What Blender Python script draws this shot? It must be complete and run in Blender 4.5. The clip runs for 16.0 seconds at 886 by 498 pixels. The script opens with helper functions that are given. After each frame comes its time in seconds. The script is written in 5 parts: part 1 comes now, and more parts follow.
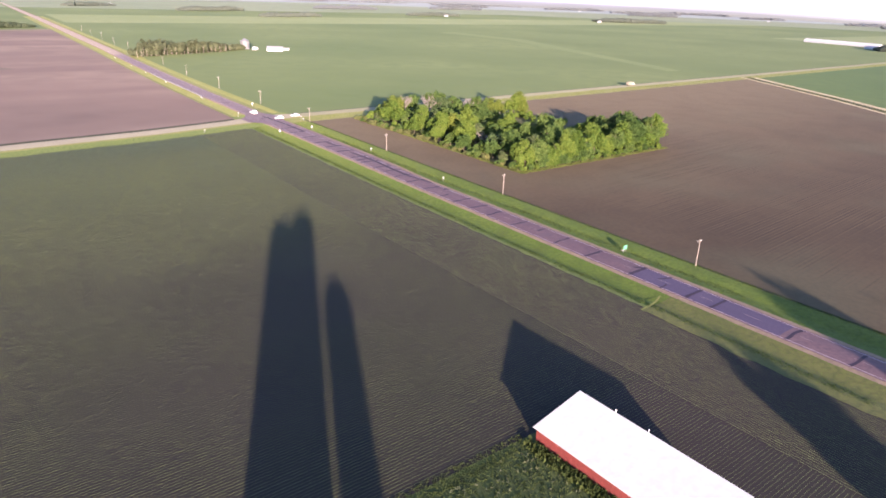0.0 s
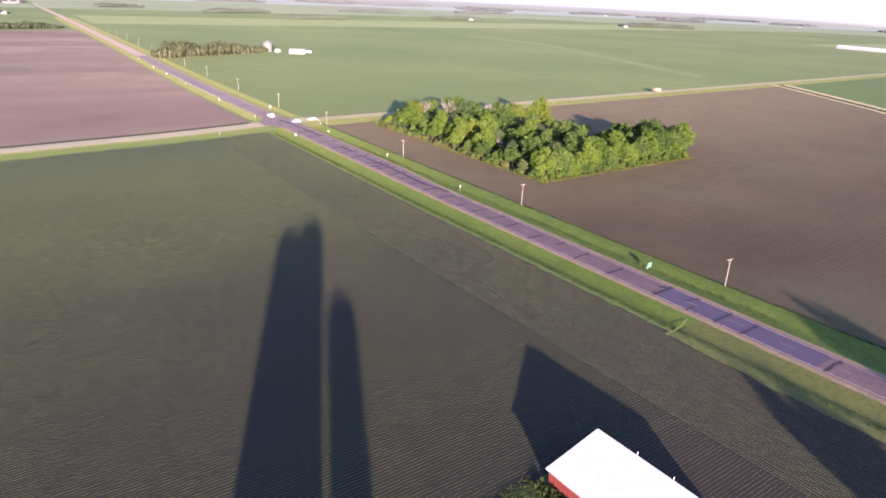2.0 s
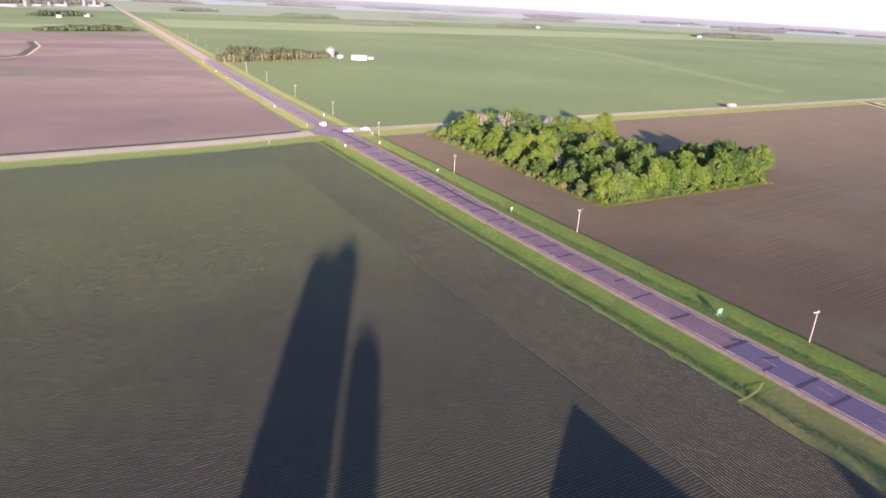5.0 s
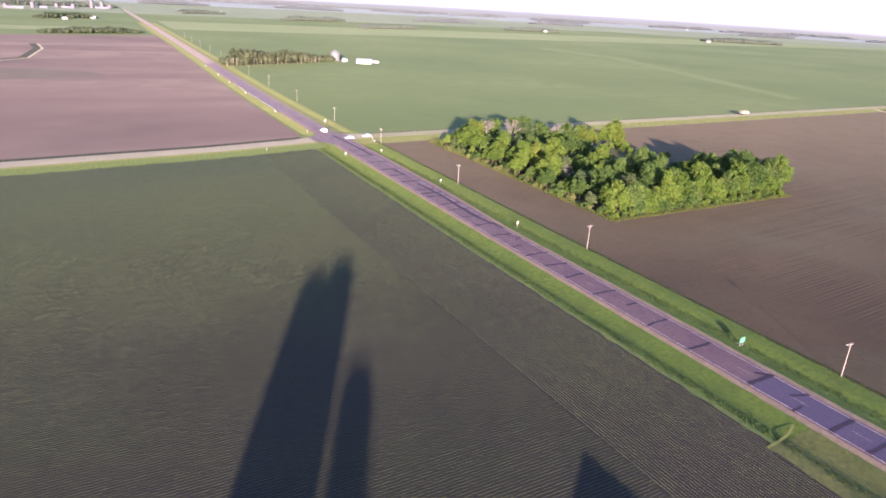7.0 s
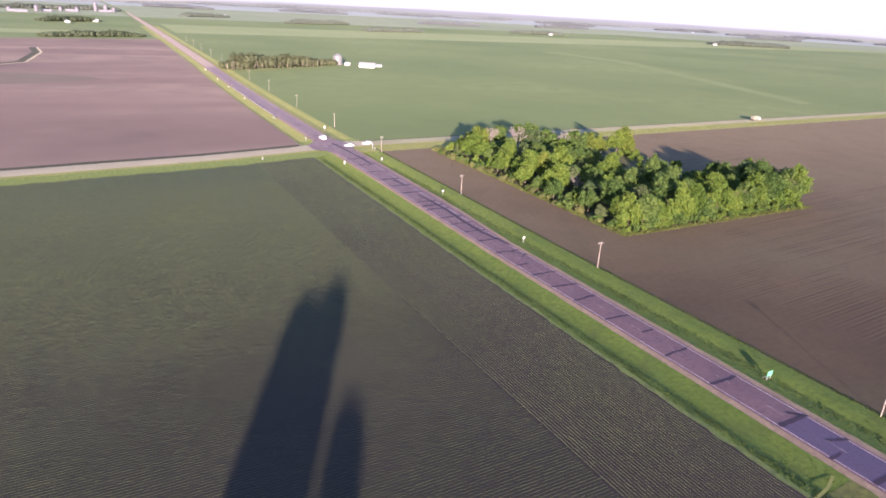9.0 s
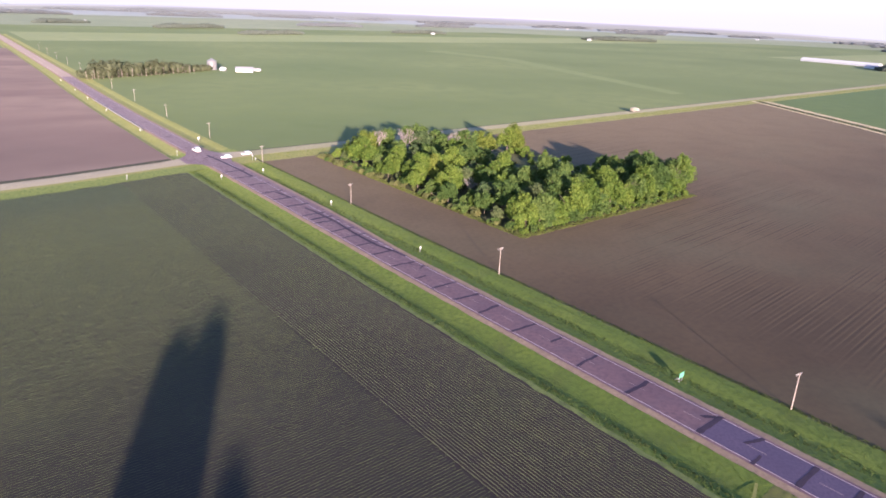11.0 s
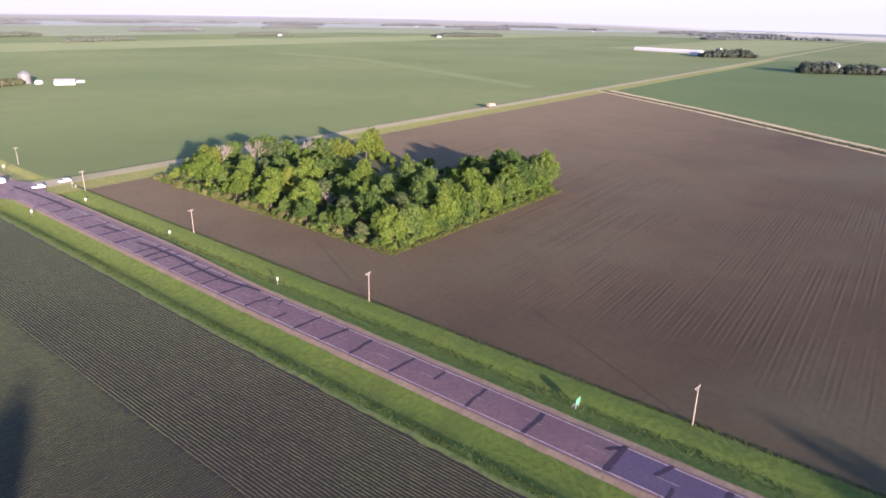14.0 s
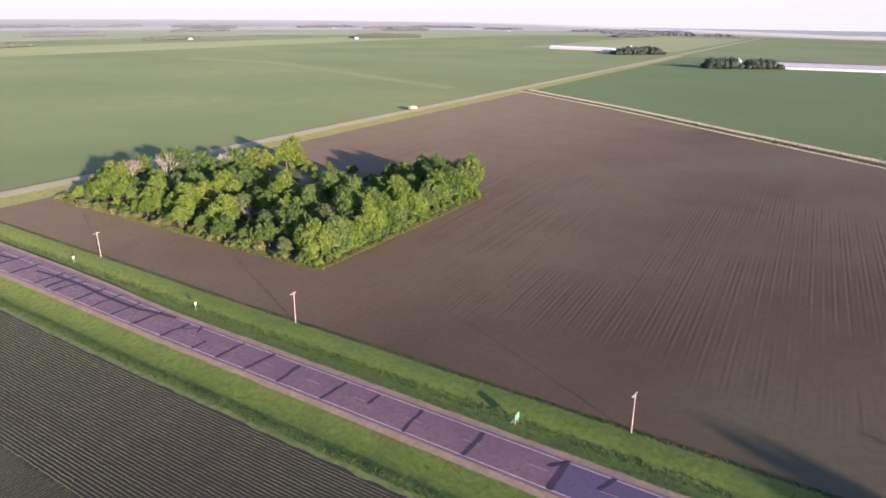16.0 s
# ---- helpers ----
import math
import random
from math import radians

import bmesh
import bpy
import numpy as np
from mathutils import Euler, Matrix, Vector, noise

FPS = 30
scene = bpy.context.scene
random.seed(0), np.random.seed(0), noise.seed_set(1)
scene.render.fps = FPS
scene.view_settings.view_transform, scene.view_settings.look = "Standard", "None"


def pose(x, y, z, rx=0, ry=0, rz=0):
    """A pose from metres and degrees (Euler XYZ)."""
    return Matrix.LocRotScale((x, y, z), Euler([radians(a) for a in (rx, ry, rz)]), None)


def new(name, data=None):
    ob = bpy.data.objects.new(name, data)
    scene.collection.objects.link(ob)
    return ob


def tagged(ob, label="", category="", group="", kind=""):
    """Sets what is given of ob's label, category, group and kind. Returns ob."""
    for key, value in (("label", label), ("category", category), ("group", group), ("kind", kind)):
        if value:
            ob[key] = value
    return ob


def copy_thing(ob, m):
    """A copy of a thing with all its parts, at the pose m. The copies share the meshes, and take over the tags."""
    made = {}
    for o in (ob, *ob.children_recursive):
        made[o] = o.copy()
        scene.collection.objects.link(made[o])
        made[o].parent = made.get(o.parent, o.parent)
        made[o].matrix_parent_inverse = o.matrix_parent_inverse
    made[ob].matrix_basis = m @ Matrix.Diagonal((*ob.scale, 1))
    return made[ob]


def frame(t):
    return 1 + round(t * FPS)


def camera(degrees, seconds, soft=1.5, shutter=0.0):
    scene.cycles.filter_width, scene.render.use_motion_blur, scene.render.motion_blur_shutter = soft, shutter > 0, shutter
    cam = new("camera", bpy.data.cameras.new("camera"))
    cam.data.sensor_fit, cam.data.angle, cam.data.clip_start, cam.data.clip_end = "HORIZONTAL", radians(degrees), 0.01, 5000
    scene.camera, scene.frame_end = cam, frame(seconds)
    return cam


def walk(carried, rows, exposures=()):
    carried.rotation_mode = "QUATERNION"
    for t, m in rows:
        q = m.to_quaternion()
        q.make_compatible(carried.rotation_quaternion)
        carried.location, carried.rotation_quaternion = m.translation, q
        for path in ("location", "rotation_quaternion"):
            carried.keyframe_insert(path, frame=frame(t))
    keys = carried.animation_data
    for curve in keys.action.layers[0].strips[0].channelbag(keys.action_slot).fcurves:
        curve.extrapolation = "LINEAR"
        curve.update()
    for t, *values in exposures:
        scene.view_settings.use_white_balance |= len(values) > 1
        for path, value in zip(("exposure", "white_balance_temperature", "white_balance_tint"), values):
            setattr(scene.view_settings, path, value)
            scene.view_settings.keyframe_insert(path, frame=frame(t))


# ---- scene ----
cam = camera(68.0, 16.0, soft=1.75)
PATH = [
    (0.0, pose(-145.81, -361.62, 69.73, 68.62, -2.19, -37.68)),
    (0.5, pose(-143.70, -360.30, 69.72, 68.65, -2.27, -36.01)),
    (1.0, pose(-141.96, -358.86, 69.62, 68.72, -2.28, -35.86)),
    (1.5, pose(-140.22, -357.20, 69.36, 68.78, -2.44, -35.70)),
    (2.0, pose(-138.36, -355.42, 69.29, 68.82, -2.48, -35.58)),
    (2.5, pose(-136.15, -353.41, 69.12, 68.91, -2.48, -34.67)),
    (3.0, pose(-133.84, -351.73, 69.28, 68.97, -2.48, -33.72)),
    (3.5, pose(-131.64, -349.90, 69.59, 69.03, -2.57, -32.54)),
    (4.0, pose(-129.50, -347.66, 69.76, 69.02, -2.68, -31.28)),
    (6.5, pose(-119.37, -335.52, 69.70, 69.22, -3.08, -29.47)),
    (7.0, pose(-117.91, -332.92, 69.70, 69.32, -3.17, -29.34)),
    (7.5, pose(-116.06, -330.13, 69.76, 69.32, -3.23, -29.19)),
    (8.0, pose(-114.31, -327.59, 69.78, 69.38, -3.13, -29.07)),
    (8.5, pose(-112.81, -324.77, 69.74, 69.45, -3.23, -28.94)),
    (9.0, pose(-110.83, -322.14, 69.75, 69.53, -3.13, -28.94)),
    (9.5, pose(-108.33, -319.53, 69.21, 69.96, -2.39, -37.97)),
    (9.7, pose(-107.35, -318.34, 68.92, 70.07, -2.03, -39.94)),
    (12.0, pose(-98.85, -306.70, 68.68, 69.96, -2.34, -37.58)),
    (12.5, pose(-96.49, -304.52, 68.63, 69.95, -2.24, -37.46)),
    (13.0, pose(-93.91, -302.66, 68.62, 69.99, -2.26, -38.36)),
    (13.5, pose(-91.17, -300.24, 68.27, 70.12, -1.94, -41.65)),
    (14.0, pose(-88.01, -298.03, 68.24, 70.30, -1.04, -51.09)),
    (14.5, pose(-85.85, -296.02, 68.47, 70.35, -0.81, -54.44)),
    (15.0, pose(-84.31, -295.30, 68.84, 70.38, -0.28, -56.79)),
    (15.5, pose(-83.70, -295.01, 69.14, 70.39, -0.19, -57.69)),
    (16.0, pose(-83.57, -294.77, 69.52, 70.41, -0.48, -57.90)),
]

walk(cam, PATH, [(0.0, 2.0, 6920, 33), (4.2, 1.98, 6800, 33), (7.0, 1.95, 6660, 34), (9.0, 1.88, 6640, 34), (12.5, 1.80, 6600, 34), (16.0, 1.79, 6850, 33)])

# ---- world and sun ----
SUN_ELEV = radians(8.6)
SUN_DIR = Vector((-0.437, -0.9, 0)).normalized()          # towards the sun, on the ground
world = bpy.data.worlds.new("sky")
scene.world = world
world.use_nodes = True
wn = world.node_tree
sky = wn.nodes.new("ShaderNodeTexSky")
sky.sky_type = "NISHITA"
sky.sun_disc = False
sky.sun_elevation = SUN_ELEV
sky.sun_rotation = math.atan2(SUN_DIR.x, SUN_DIR.y)
sky.air_density, sky.dust_density, sky.ozone_density = 1.0, 0.8, 3.2
wn.nodes["Background"].inputs["Strength"].default_value = 0.15
# pale haze low in the sky, all the way round
co_ = wn.nodes.new("ShaderNodeTexCoord")
sp_ = wn.nodes.new("ShaderNodeSeparateXYZ")
wn.links.new(co_.outputs["Generated"], sp_.inputs[0])
hz_ = wn.nodes.new("ShaderNodeMapRange")
hz_.inputs["From Min"].default_value, hz_.inputs["From Max"].default_value = 0.0, 0.14
hz_.inputs["To Min"].default_value, hz_.inputs["To Max"].default_value = 0.92, 0.0
hz_.interpolation_type = "SMOOTHSTEP"
wn.links.new(sp_.outputs[2], hz_.inputs["Value"])
mx_ = wn.nodes.new("ShaderNodeMixRGB")
mx_.inputs["Color2"].default_value = (1.66, 1.90, 2.62, 1)
wn.links.new(hz_.outputs[0], mx_.inputs["Fac"])
wn.links.new(sky.outputs[0], mx_.inputs["Color1"])
wn.links.new(mx_.outputs[0], wn.nodes["Background"].inputs["Color"])
sun_data = bpy.data.lights.new("sun", "SUN")
sun_data.energy, sun_data.angle, sun_data.color = 5.0, radians(0.95), (1.0, 0.86, 0.70)
sun = new("sun", sun_data)
sun_vec = Vector((SUN_DIR.x * math.cos(SUN_ELEV), SUN_DIR.y * math.cos(SUN_ELEV), math.sin(SUN_ELEV)))
sun.rotation_euler = sun_vec.to_track_quat("Z", "Y").to_euler()
sun.location = (-200, -500, 200)


# ---- materials ----
def surface(name, a, b, scale=1.0, rough=0.9, fine=None, fine_scale=None, bump=0.0, bump_scale=None, metal=0.0,
            per_object=0.0, per_island=0.0, rows=None, spec=0.3, patches=None, streaks=None, along=None):
    """Two colours mixed by broad noise, then by fine noise; rows: (axis, spacing, strength); patches: (colour, scale,
    amount);
    along: (axis, from, to, colour), a slow uneven change towards that colour across the place."""
    m = bpy.data.materials.new(name)
    m.use_nodes = True
    nt = m.node_tree
    n, l = nt.nodes, nt.links
    bsdf = n["Principled BSDF"]
    bsdf.inputs["Roughness"].default_value = rough
    bsdf.inputs["Metallic"].default_value = metal
    bsdf.inputs["Diffuse Roughness"].default_value = 0.3 if rough > 0.85 else 0.1
    bsdf.inputs["Specular IOR Level"].default_value = spec
    co = n.new("ShaderNodeTexCoord").outputs["Object"]

    def noise_tex(s, detail=4.0, vec=co):
        t = n.new("ShaderNodeTexNoise")
        t.inputs["Scale"].default_value = s
        t.inputs["Detail"].default_value = detail
        l.new(vec, t.inputs["Vector"])
        return t.outputs["Fac"]

    def ramp(fac, lo, hi):
        r = n.new("ShaderNodeMapRange")
        r.inputs["From Min"].default_value, r.inputs["From Max"].default_value = lo, hi
        l.new(fac, r.inputs["Value"])
        return r.outputs["Result"]

    def mix(fac, c1, c2, kind="MIX"):
        x = n.new("ShaderNodeMix")
        x.data_type, x.blend_type = "RGBA", kind
        if hasattr(fac, "is_linked"):
            l.new(fac, x.inputs["Factor"])
        else:
            x.inputs["Factor"].default_value = fac
        for c, k in ((c1, "A"), (c2, "B")):
            sock = [i for i in x.inputs if i.name == k and i.type == "RGBA"][0]
            if hasattr(c, "is_linked"):
                l.new(c, sock)
            else:
                sock.default_value = (*c, 1)
        return [o for o in x.outputs if o.type == "RGBA"][0]

    col = mix(ramp(noise_tex(scale), 0.35, 0.65), a, b)
    if patches:
        col = mix(ramp(noise_tex(patches[1], 3.0), 0.62 - 0.25 * patches[2], 0.75), col, patches[0])
    if streaks:                       # broad bands along x: (colour, size across)
        sc = n.new("ShaderNodeMapping")
        sc.inputs["Scale"].default_value = (0.18 / streaks[1], 1.0 / streaks[1], 1.0)
        l.new(co, sc.inputs["Vector"])
        col = mix(ramp(noise_tex(1.0, 3.0, sc.outputs[0]), 0.45, 0.62), col, streaks[0])
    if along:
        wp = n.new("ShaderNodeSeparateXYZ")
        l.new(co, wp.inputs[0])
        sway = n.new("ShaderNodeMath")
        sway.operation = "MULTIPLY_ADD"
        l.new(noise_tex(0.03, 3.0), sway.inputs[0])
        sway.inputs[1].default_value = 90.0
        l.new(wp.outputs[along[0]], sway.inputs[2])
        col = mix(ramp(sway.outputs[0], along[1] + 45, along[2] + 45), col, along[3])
    fs = fine_scale or scale * 14
    f = noise_tex(fs, 6.0)
    if fine == "clods":
        col = mix(ramp(f, 0.40, 0.70), col, (0.84, 0.84, 0.86), "MULTIPLY")
        col = mix(ramp(noise_tex(fs * 0.13, 3.0), 0.45, 0.7), col, (0.90, 0.90, 0.89), "MULTIPLY")
    elif fine:
        col = mix(ramp(f, 0.42, 0.72), col, fine)
    height = f
    if rows:
        sep = n.new("ShaderNodeSeparateXYZ")
        l.new(co, sep.inputs[0])
        skew = n.new("ShaderNodeMath")
        skew.operation = "MULTIPLY_ADD"
        l.new(sep.outputs[1 - rows[0]], skew.inputs[0])
        skew.inputs[1].default_value = -0.06
        l.new(sep.outputs[rows[0]], skew.inputs[2])
        w = n.new("ShaderNodeMath")
        w.operation = "MULTIPLY"
        w.inputs[1].default_value = 2 * math.pi / rows[1]
        l.new(skew.outputs[0], w.inputs[0])
        sine = n.new("ShaderNodeMath")
        sine.operation = "SINE"
        l.new(w.outputs[0], sine.inputs[0])
        along = n.new("ShaderNodeCombineXYZ")
        thin = n.new("ShaderNodeMath")
        thin.operation = "MULTIPLY"
        thin.inputs[1].default_value = 0.03
        l.new(sep.outputs[1 - rows[0]], thin.inputs[0])
        l.new(thin.outputs[0], along.inputs[0])
        l.new(skew.outputs[0], along.inputs[1])
        streak = ramp(noise_tex(0.55, 3.0, along.outputs[0]), 0.34, 0.62)
        s = n.new("ShaderNodeMath")
        s.operation = "MULTIPLY"
        l.new(sine.outputs[0], s.inputs[0])
        l.new(streak, s.inputs[1])
        fade_n = ramp(noise_tex(0.02, 3.0), 0.32, 0.54)
        off_road = ramp(sep.outputs[0], 27.0, 62.0)
        far_off = ramp(sep.outputs[0], 330.0, 170.0)
        bare = n.new("ShaderNodeMath")
        bare.operation = "MULTIPLY"
        l.new(off_road, bare.inputs[0])
        l.new(far_off, bare.inputs[1])
        fd = n.new("ShaderNodeMath")
        fd.operation = "MULTIPLY"
        l.new(fade_n, fd.inputs[0])
        l.new(bare.outputs[0], fd.inputs[1])
        fade = fd.outputs[0]
        rr = n.new("ShaderNodeMath")
        rr.operation = "MULTIPLY"
        l.new(s.outputs[0], rr.inputs[0])
        l.new(fade, rr.inputs[1])
        h = n.new("ShaderNodeMath")
        h.operation = "MULTIPLY_ADD"
        l.new(rr.outputs[0], h.inputs[0])
        h.inputs[1].default_value = rows[2]
        l.new(f, h.inputs[2])
        height = h.outputs[0]
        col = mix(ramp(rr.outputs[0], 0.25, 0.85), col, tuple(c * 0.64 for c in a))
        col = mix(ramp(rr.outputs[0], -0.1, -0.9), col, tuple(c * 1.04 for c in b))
    for amount, node, out in ((per_object, "ShaderNodeObjectInfo", "Random"), (per_island, "ShaderNodeNewGeometry", "Random Per Island")):
        if not amount:
            continue
        rnd = n.new(node).outputs[out]
        hsv = n.new("ShaderNodeHueSaturation")
        l.new(col, hsv.inputs["Color"])
        v = n.new("ShaderNodeMapRange")
        v.inputs["To Min"].default_value, v.inputs["To Max"].default_value = 1 - amount, 1 + amount
        l.new(rnd, v.inputs["Value"])
        l.new(v.outputs[0], hsv.inputs["Value"])
        hue = n.new("ShaderNodeMapRange")
        hue.inputs["To Min"].default_value, hue.inputs["To Max"].default_value = 0.5 + 0.05 * amount, 0.5 - 0.06 * amount
        l.new(rnd, hue.inputs["Value"])
        l.new(hue.outputs[0], hsv.inputs["Hue"])
        col = hsv.outputs[0]
    l.new(col, bsdf.inputs["Base Color"])
    if bump:
        bm_ = n.new("ShaderNodeBump")
        bm_.inputs["Strength"].default_value = 1.0
        bm_.inputs["Distance"].default_value = bump
        l.new(height, bm_.inputs["Height"])
        l.new(bm_.outputs[0], bsdf.inputs["Normal"])
    return m


def leaf_surface(name, a, b, per_island=0.35, per_object=0.0, through_light=0.3):
    """Foliage: thin leaves that let some light through, each clump a little different."""
    m = surface(name, a, b, scale=0.25, rough=0.65, fine_scale=2.0, per_object=per_object, per_island=per_island, spec=0.1)
    n, l = m.node_tree.nodes, m.node_tree.links
    bsdf = n["Principled BSDF"]
    tr = n.new("ShaderNodeBsdfTranslucent")
    l.new(bsdf.inputs["Base Color"].links[0].from_socket, tr.inputs["Color"])
    mx = n.new("ShaderNodeMixShader")
    mx.inputs[0].default_value = through_light
    l.new(bsdf.outputs[0], mx.inputs[1])
    l.new(tr.outputs[0], mx.inputs[2])
    l.new(mx.outputs[0], n["Material Output"].inputs["Surface"])
    return m


FAR_GREEN = surface("far_crop", (0.066, 0.098, 0.0325), (0.102, 0.130, 0.048), 0.004, 0.95, fine=(0.075, 0.106, 0.039), fine_scale=0.05)
# far crops with the haze of distance put into their ground colour
FAR_HAZED = surface("hazed_far_crop", (0.12, 0.152, 0.094), (0.15, 0.178, 0.114), 0.002, 0.95, fine=(0.112, 0.142, 0.09), fine_scale=0.02)
HORIZON_HAZED = surface("hazed_horizon_crop", (0.172, 0.204, 0.206), (0.200, 0.230, 0.230), 0.002, 0.95, fine=(0.158, 0.186, 0.186), fine_scale=0.015)
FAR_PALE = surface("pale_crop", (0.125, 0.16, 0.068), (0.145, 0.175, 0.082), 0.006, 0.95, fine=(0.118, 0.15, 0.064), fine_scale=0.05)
THIN_CROP = surface("thin_crop", (0.098, 0.130, 0.049), (0.112, 0.140, 0.055), 0.01, 0.95, fine=(0.090, 0.120, 0.045), fine_scale=0.05)
EAST_GREEN = surface("east_crop", (0.043, 0.080, 0.023), (0.056, 0.092, 0.027), 0.006, 0.95, fine=(0.048, 0.082, 0.025), fine_scale=0.08)
# paler northward: the brightening with distance is put into the soil colour
SOIL = surface("brown_soil", (0.048, 0.0325, 0.0186), (0.074, 0.0518, 0.0290), 0.012, 0.95, fine="clods", fine_scale=0.6, along=(1, -245, -70, (0.105, 0.080, 0.047)),
               bump=0.016, rows=(1, 1.36, 0.8), patches=((0.066, 0.061, 0.036), 0.013, 0.6))
SOIL_NW = surface("pinkish_soil", (0.108, 0.075, 0.064), (0.138, 0.100, 0.084), 0.009, 0.95, fine=(0.116, 0.083, 0.070), fine_scale=0.03, bump=0.008,
                  patches=((0.080, 0.057, 0.050), 0.010, 0.65), streaks=((0.168, 0.126, 0.104), 120.0))
FIELD_SOIL = surface("crop_soil", (0.021, 0.0148, 0.0168), (0.029, 0.0205, 0.0222), 0.03, 0.95, fine=(0.031, 0.0212, 0.0216), fine_scale=1.5, bump=0.03,
                     patches=((0.021, 0.021, 0.0155), 0.025, 0.6), along=(1, -200, -80, (0.046, 0.050, 0.030)))
CLOSED_CROP = surface("closing_crop_soil", (0.0180, 0.0148, 0.0148), (0.0240, 0.0190, 0.0190), 0.03, 0.95, fine=(0.026, 0.0198, 0.0188), fine_scale=1.5, bump=0.03,
                      patches=((0.022, 0.022, 0.0155), 0.025, 0.6), along=(1, -215, -105, (0.057, 0.069, 0.030)))
CROP = leaf_surface("crop_leaf", (0.088, 0.110, 0.050), (0.106, 0.128, 0.058), per_island=0.07)
CROP_TALL = leaf_surface("crop_leaf_large", (0.092, 0.116, 0.056), (0.116, 0.140, 0.066), per_island=0.14)
GRASS = surface("verge_grass", (0.067, 0.112, 0.020), (0.094, 0.134, 0.025), 0.08, 0.9, fine=(0.050, 0.084, 0.016), fine_scale=0.9, bump=0.02, along=(1, -190, -40, (0.135, 0.168, 0.04)),
                patches=((0.058, 0.084, 0.021), 0.12, 0.4))
GRASS_BLADE = leaf_surface("grass_blade", (0.072, 0.116, 0.021), (0.092, 0.134, 0.025), per_island=0.14)
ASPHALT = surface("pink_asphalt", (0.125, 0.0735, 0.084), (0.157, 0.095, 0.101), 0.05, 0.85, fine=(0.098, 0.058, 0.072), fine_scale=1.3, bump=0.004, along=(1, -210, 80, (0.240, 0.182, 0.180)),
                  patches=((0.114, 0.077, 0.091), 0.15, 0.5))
SHOULDER = surface("tan_gravel", (0.190, 0.135, 0.098), (0.238, 0.175, 0.122), 0.2, 0.95, fine=(0.155, 0.112, 0.082), fine_scale=1.5, bump=0.02)
BIN_METAL = surface("dull_galvanised", (0.19, 0.195, 0.20), (0.15, 0.155, 0.16), 0.4, 0.5, fine=(0.12, 0.125, 0.13), fine_scale=1.0)
# dark weeds of the ditches, also the shade painted along field edges
DARK_EDGE = surface("ditch_weeds_and_edge_shade", (0.035, 0.038, 0.02), (0.05, 0.05, 0.026), 0.1, 0.95, fine=(0.028, 0.028, 0.018), fine_scale=0.8, bump=0.1)
GRAVEL = surface("gravel", (0.225, 0.205, 0.150), (0.268, 0.245, 0.178), 0.06, 0.95, fine=(0.19, 0.174, 0.125), fine_scale=2.0, bump=0.02)
GRAVEL_EAST = surface("tan_farm_gravel", (0.183, 0.180, 0.112), (0.216, 0.210, 0.132), 0.06, 0.95, fine=(0.155, 0.152, 0.094), fine_scale=2.0, bump=0.02)
TAR = surface("tar", (0.026, 0.016, 0.029), (0.035, 0.022, 0.037), 0.5, 0.8, fine=(0.042, 0.028, 0.043), fine_scale=3.0)
LINE = surface("road_paint", (0.46, 0.40, 0.41), (0.37, 0.31, 0.33), 0.3, 0.8, fine=(0.26, 0.20, 0.225), fine_scale=2.0)
LINE_OLD = surface("worn_road_paint", (0.32, 0.25, 0.24), (0.26, 0.20, 0.20), 0.3, 0.8, fine=(0.20, 0.15, 0.165), fine_scale=2.0)
BARK = surface("bark", (0.10, 0.08, 0.06), (0.15, 0.125, 0.10), 1.0, 0.95, fine=(0.07, 0.055, 0.045), bump=0.03)
DEAD = surface("dead_wood", (0.16, 0.142, 0.126), (0.21, 0.185, 0.165), 1.0, 0.9, fine=(0.22, 0.2, 0.195))
LEAF = [leaf_surface("leaf_fresh", (0.083, 0.146, 0.029), (0.108, 0.170, 0.033), 0.34, 0.18, 0.33), leaf_surface("leaf_mid", (0.061, 0.117, 0.033), (0.085, 0.140, 0.038), 0.34, 0.22, 0.33),
        leaf_surface("leaf_grey", (0.081, 0.117, 0.053), (0.104, 0.138, 0.059), 0.34, 0.22, 0.33), leaf_surface("leaf_yellow", (0.119, 0.165, 0.032), (0.138, 0.182, 0.039), 0.34, 0.12, 0.33),
        leaf_surface("leaf_dark", (0.053, 0.095, 0.040), (0.074, 0.117, 0.048), 0.34, 0.22, 0.33), leaf_surface("leaf_olive", (0.101, 0.119, 0.047), (0.127, 0.140, 0.053), 0.3, 0.2, 0.18)]
VERGE_DRY = surface("yellowish_grass", (0.15, 0.165, 0.047), (0.185, 0.19, 0.06), 0.08, 0.9, fine=(0.115, 0.132, 0.038), fine_scale=0.8, bump=0.06)
LIGHT_GRASS = surface("pale_edge_grass", (0.082, 0.116, 0.036), (0.108, 0.138, 0.043), 0.1, 0.9, fine=(0.058, 0.082, 0.029), fine_scale=0.6, bump=0.06)
OLIVE = leaf_surface("olive_weeds", (0.10, 0.128, 0.036), (0.125, 0.148, 0.042), 0.2)
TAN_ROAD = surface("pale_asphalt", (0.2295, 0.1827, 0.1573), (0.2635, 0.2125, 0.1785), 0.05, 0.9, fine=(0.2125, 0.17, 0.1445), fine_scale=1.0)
BLUE_ASPHALT = surface("bluish_asphalt", (0.062, 0.048, 0.088), (0.078, 0.059, 0.101), 0.08, 0.86, fine=(0.055, 0.043, 0.078), fine_scale=2.0)
WEEDS = leaf_surface("dark_weeds", (0.046, 0.068, 0.022), (0.064, 0.088, 0.027), 0.2)
# leaf_far: some haze of distance is put into the leaf colour
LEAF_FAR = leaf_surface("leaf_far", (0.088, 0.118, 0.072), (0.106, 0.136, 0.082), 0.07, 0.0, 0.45)
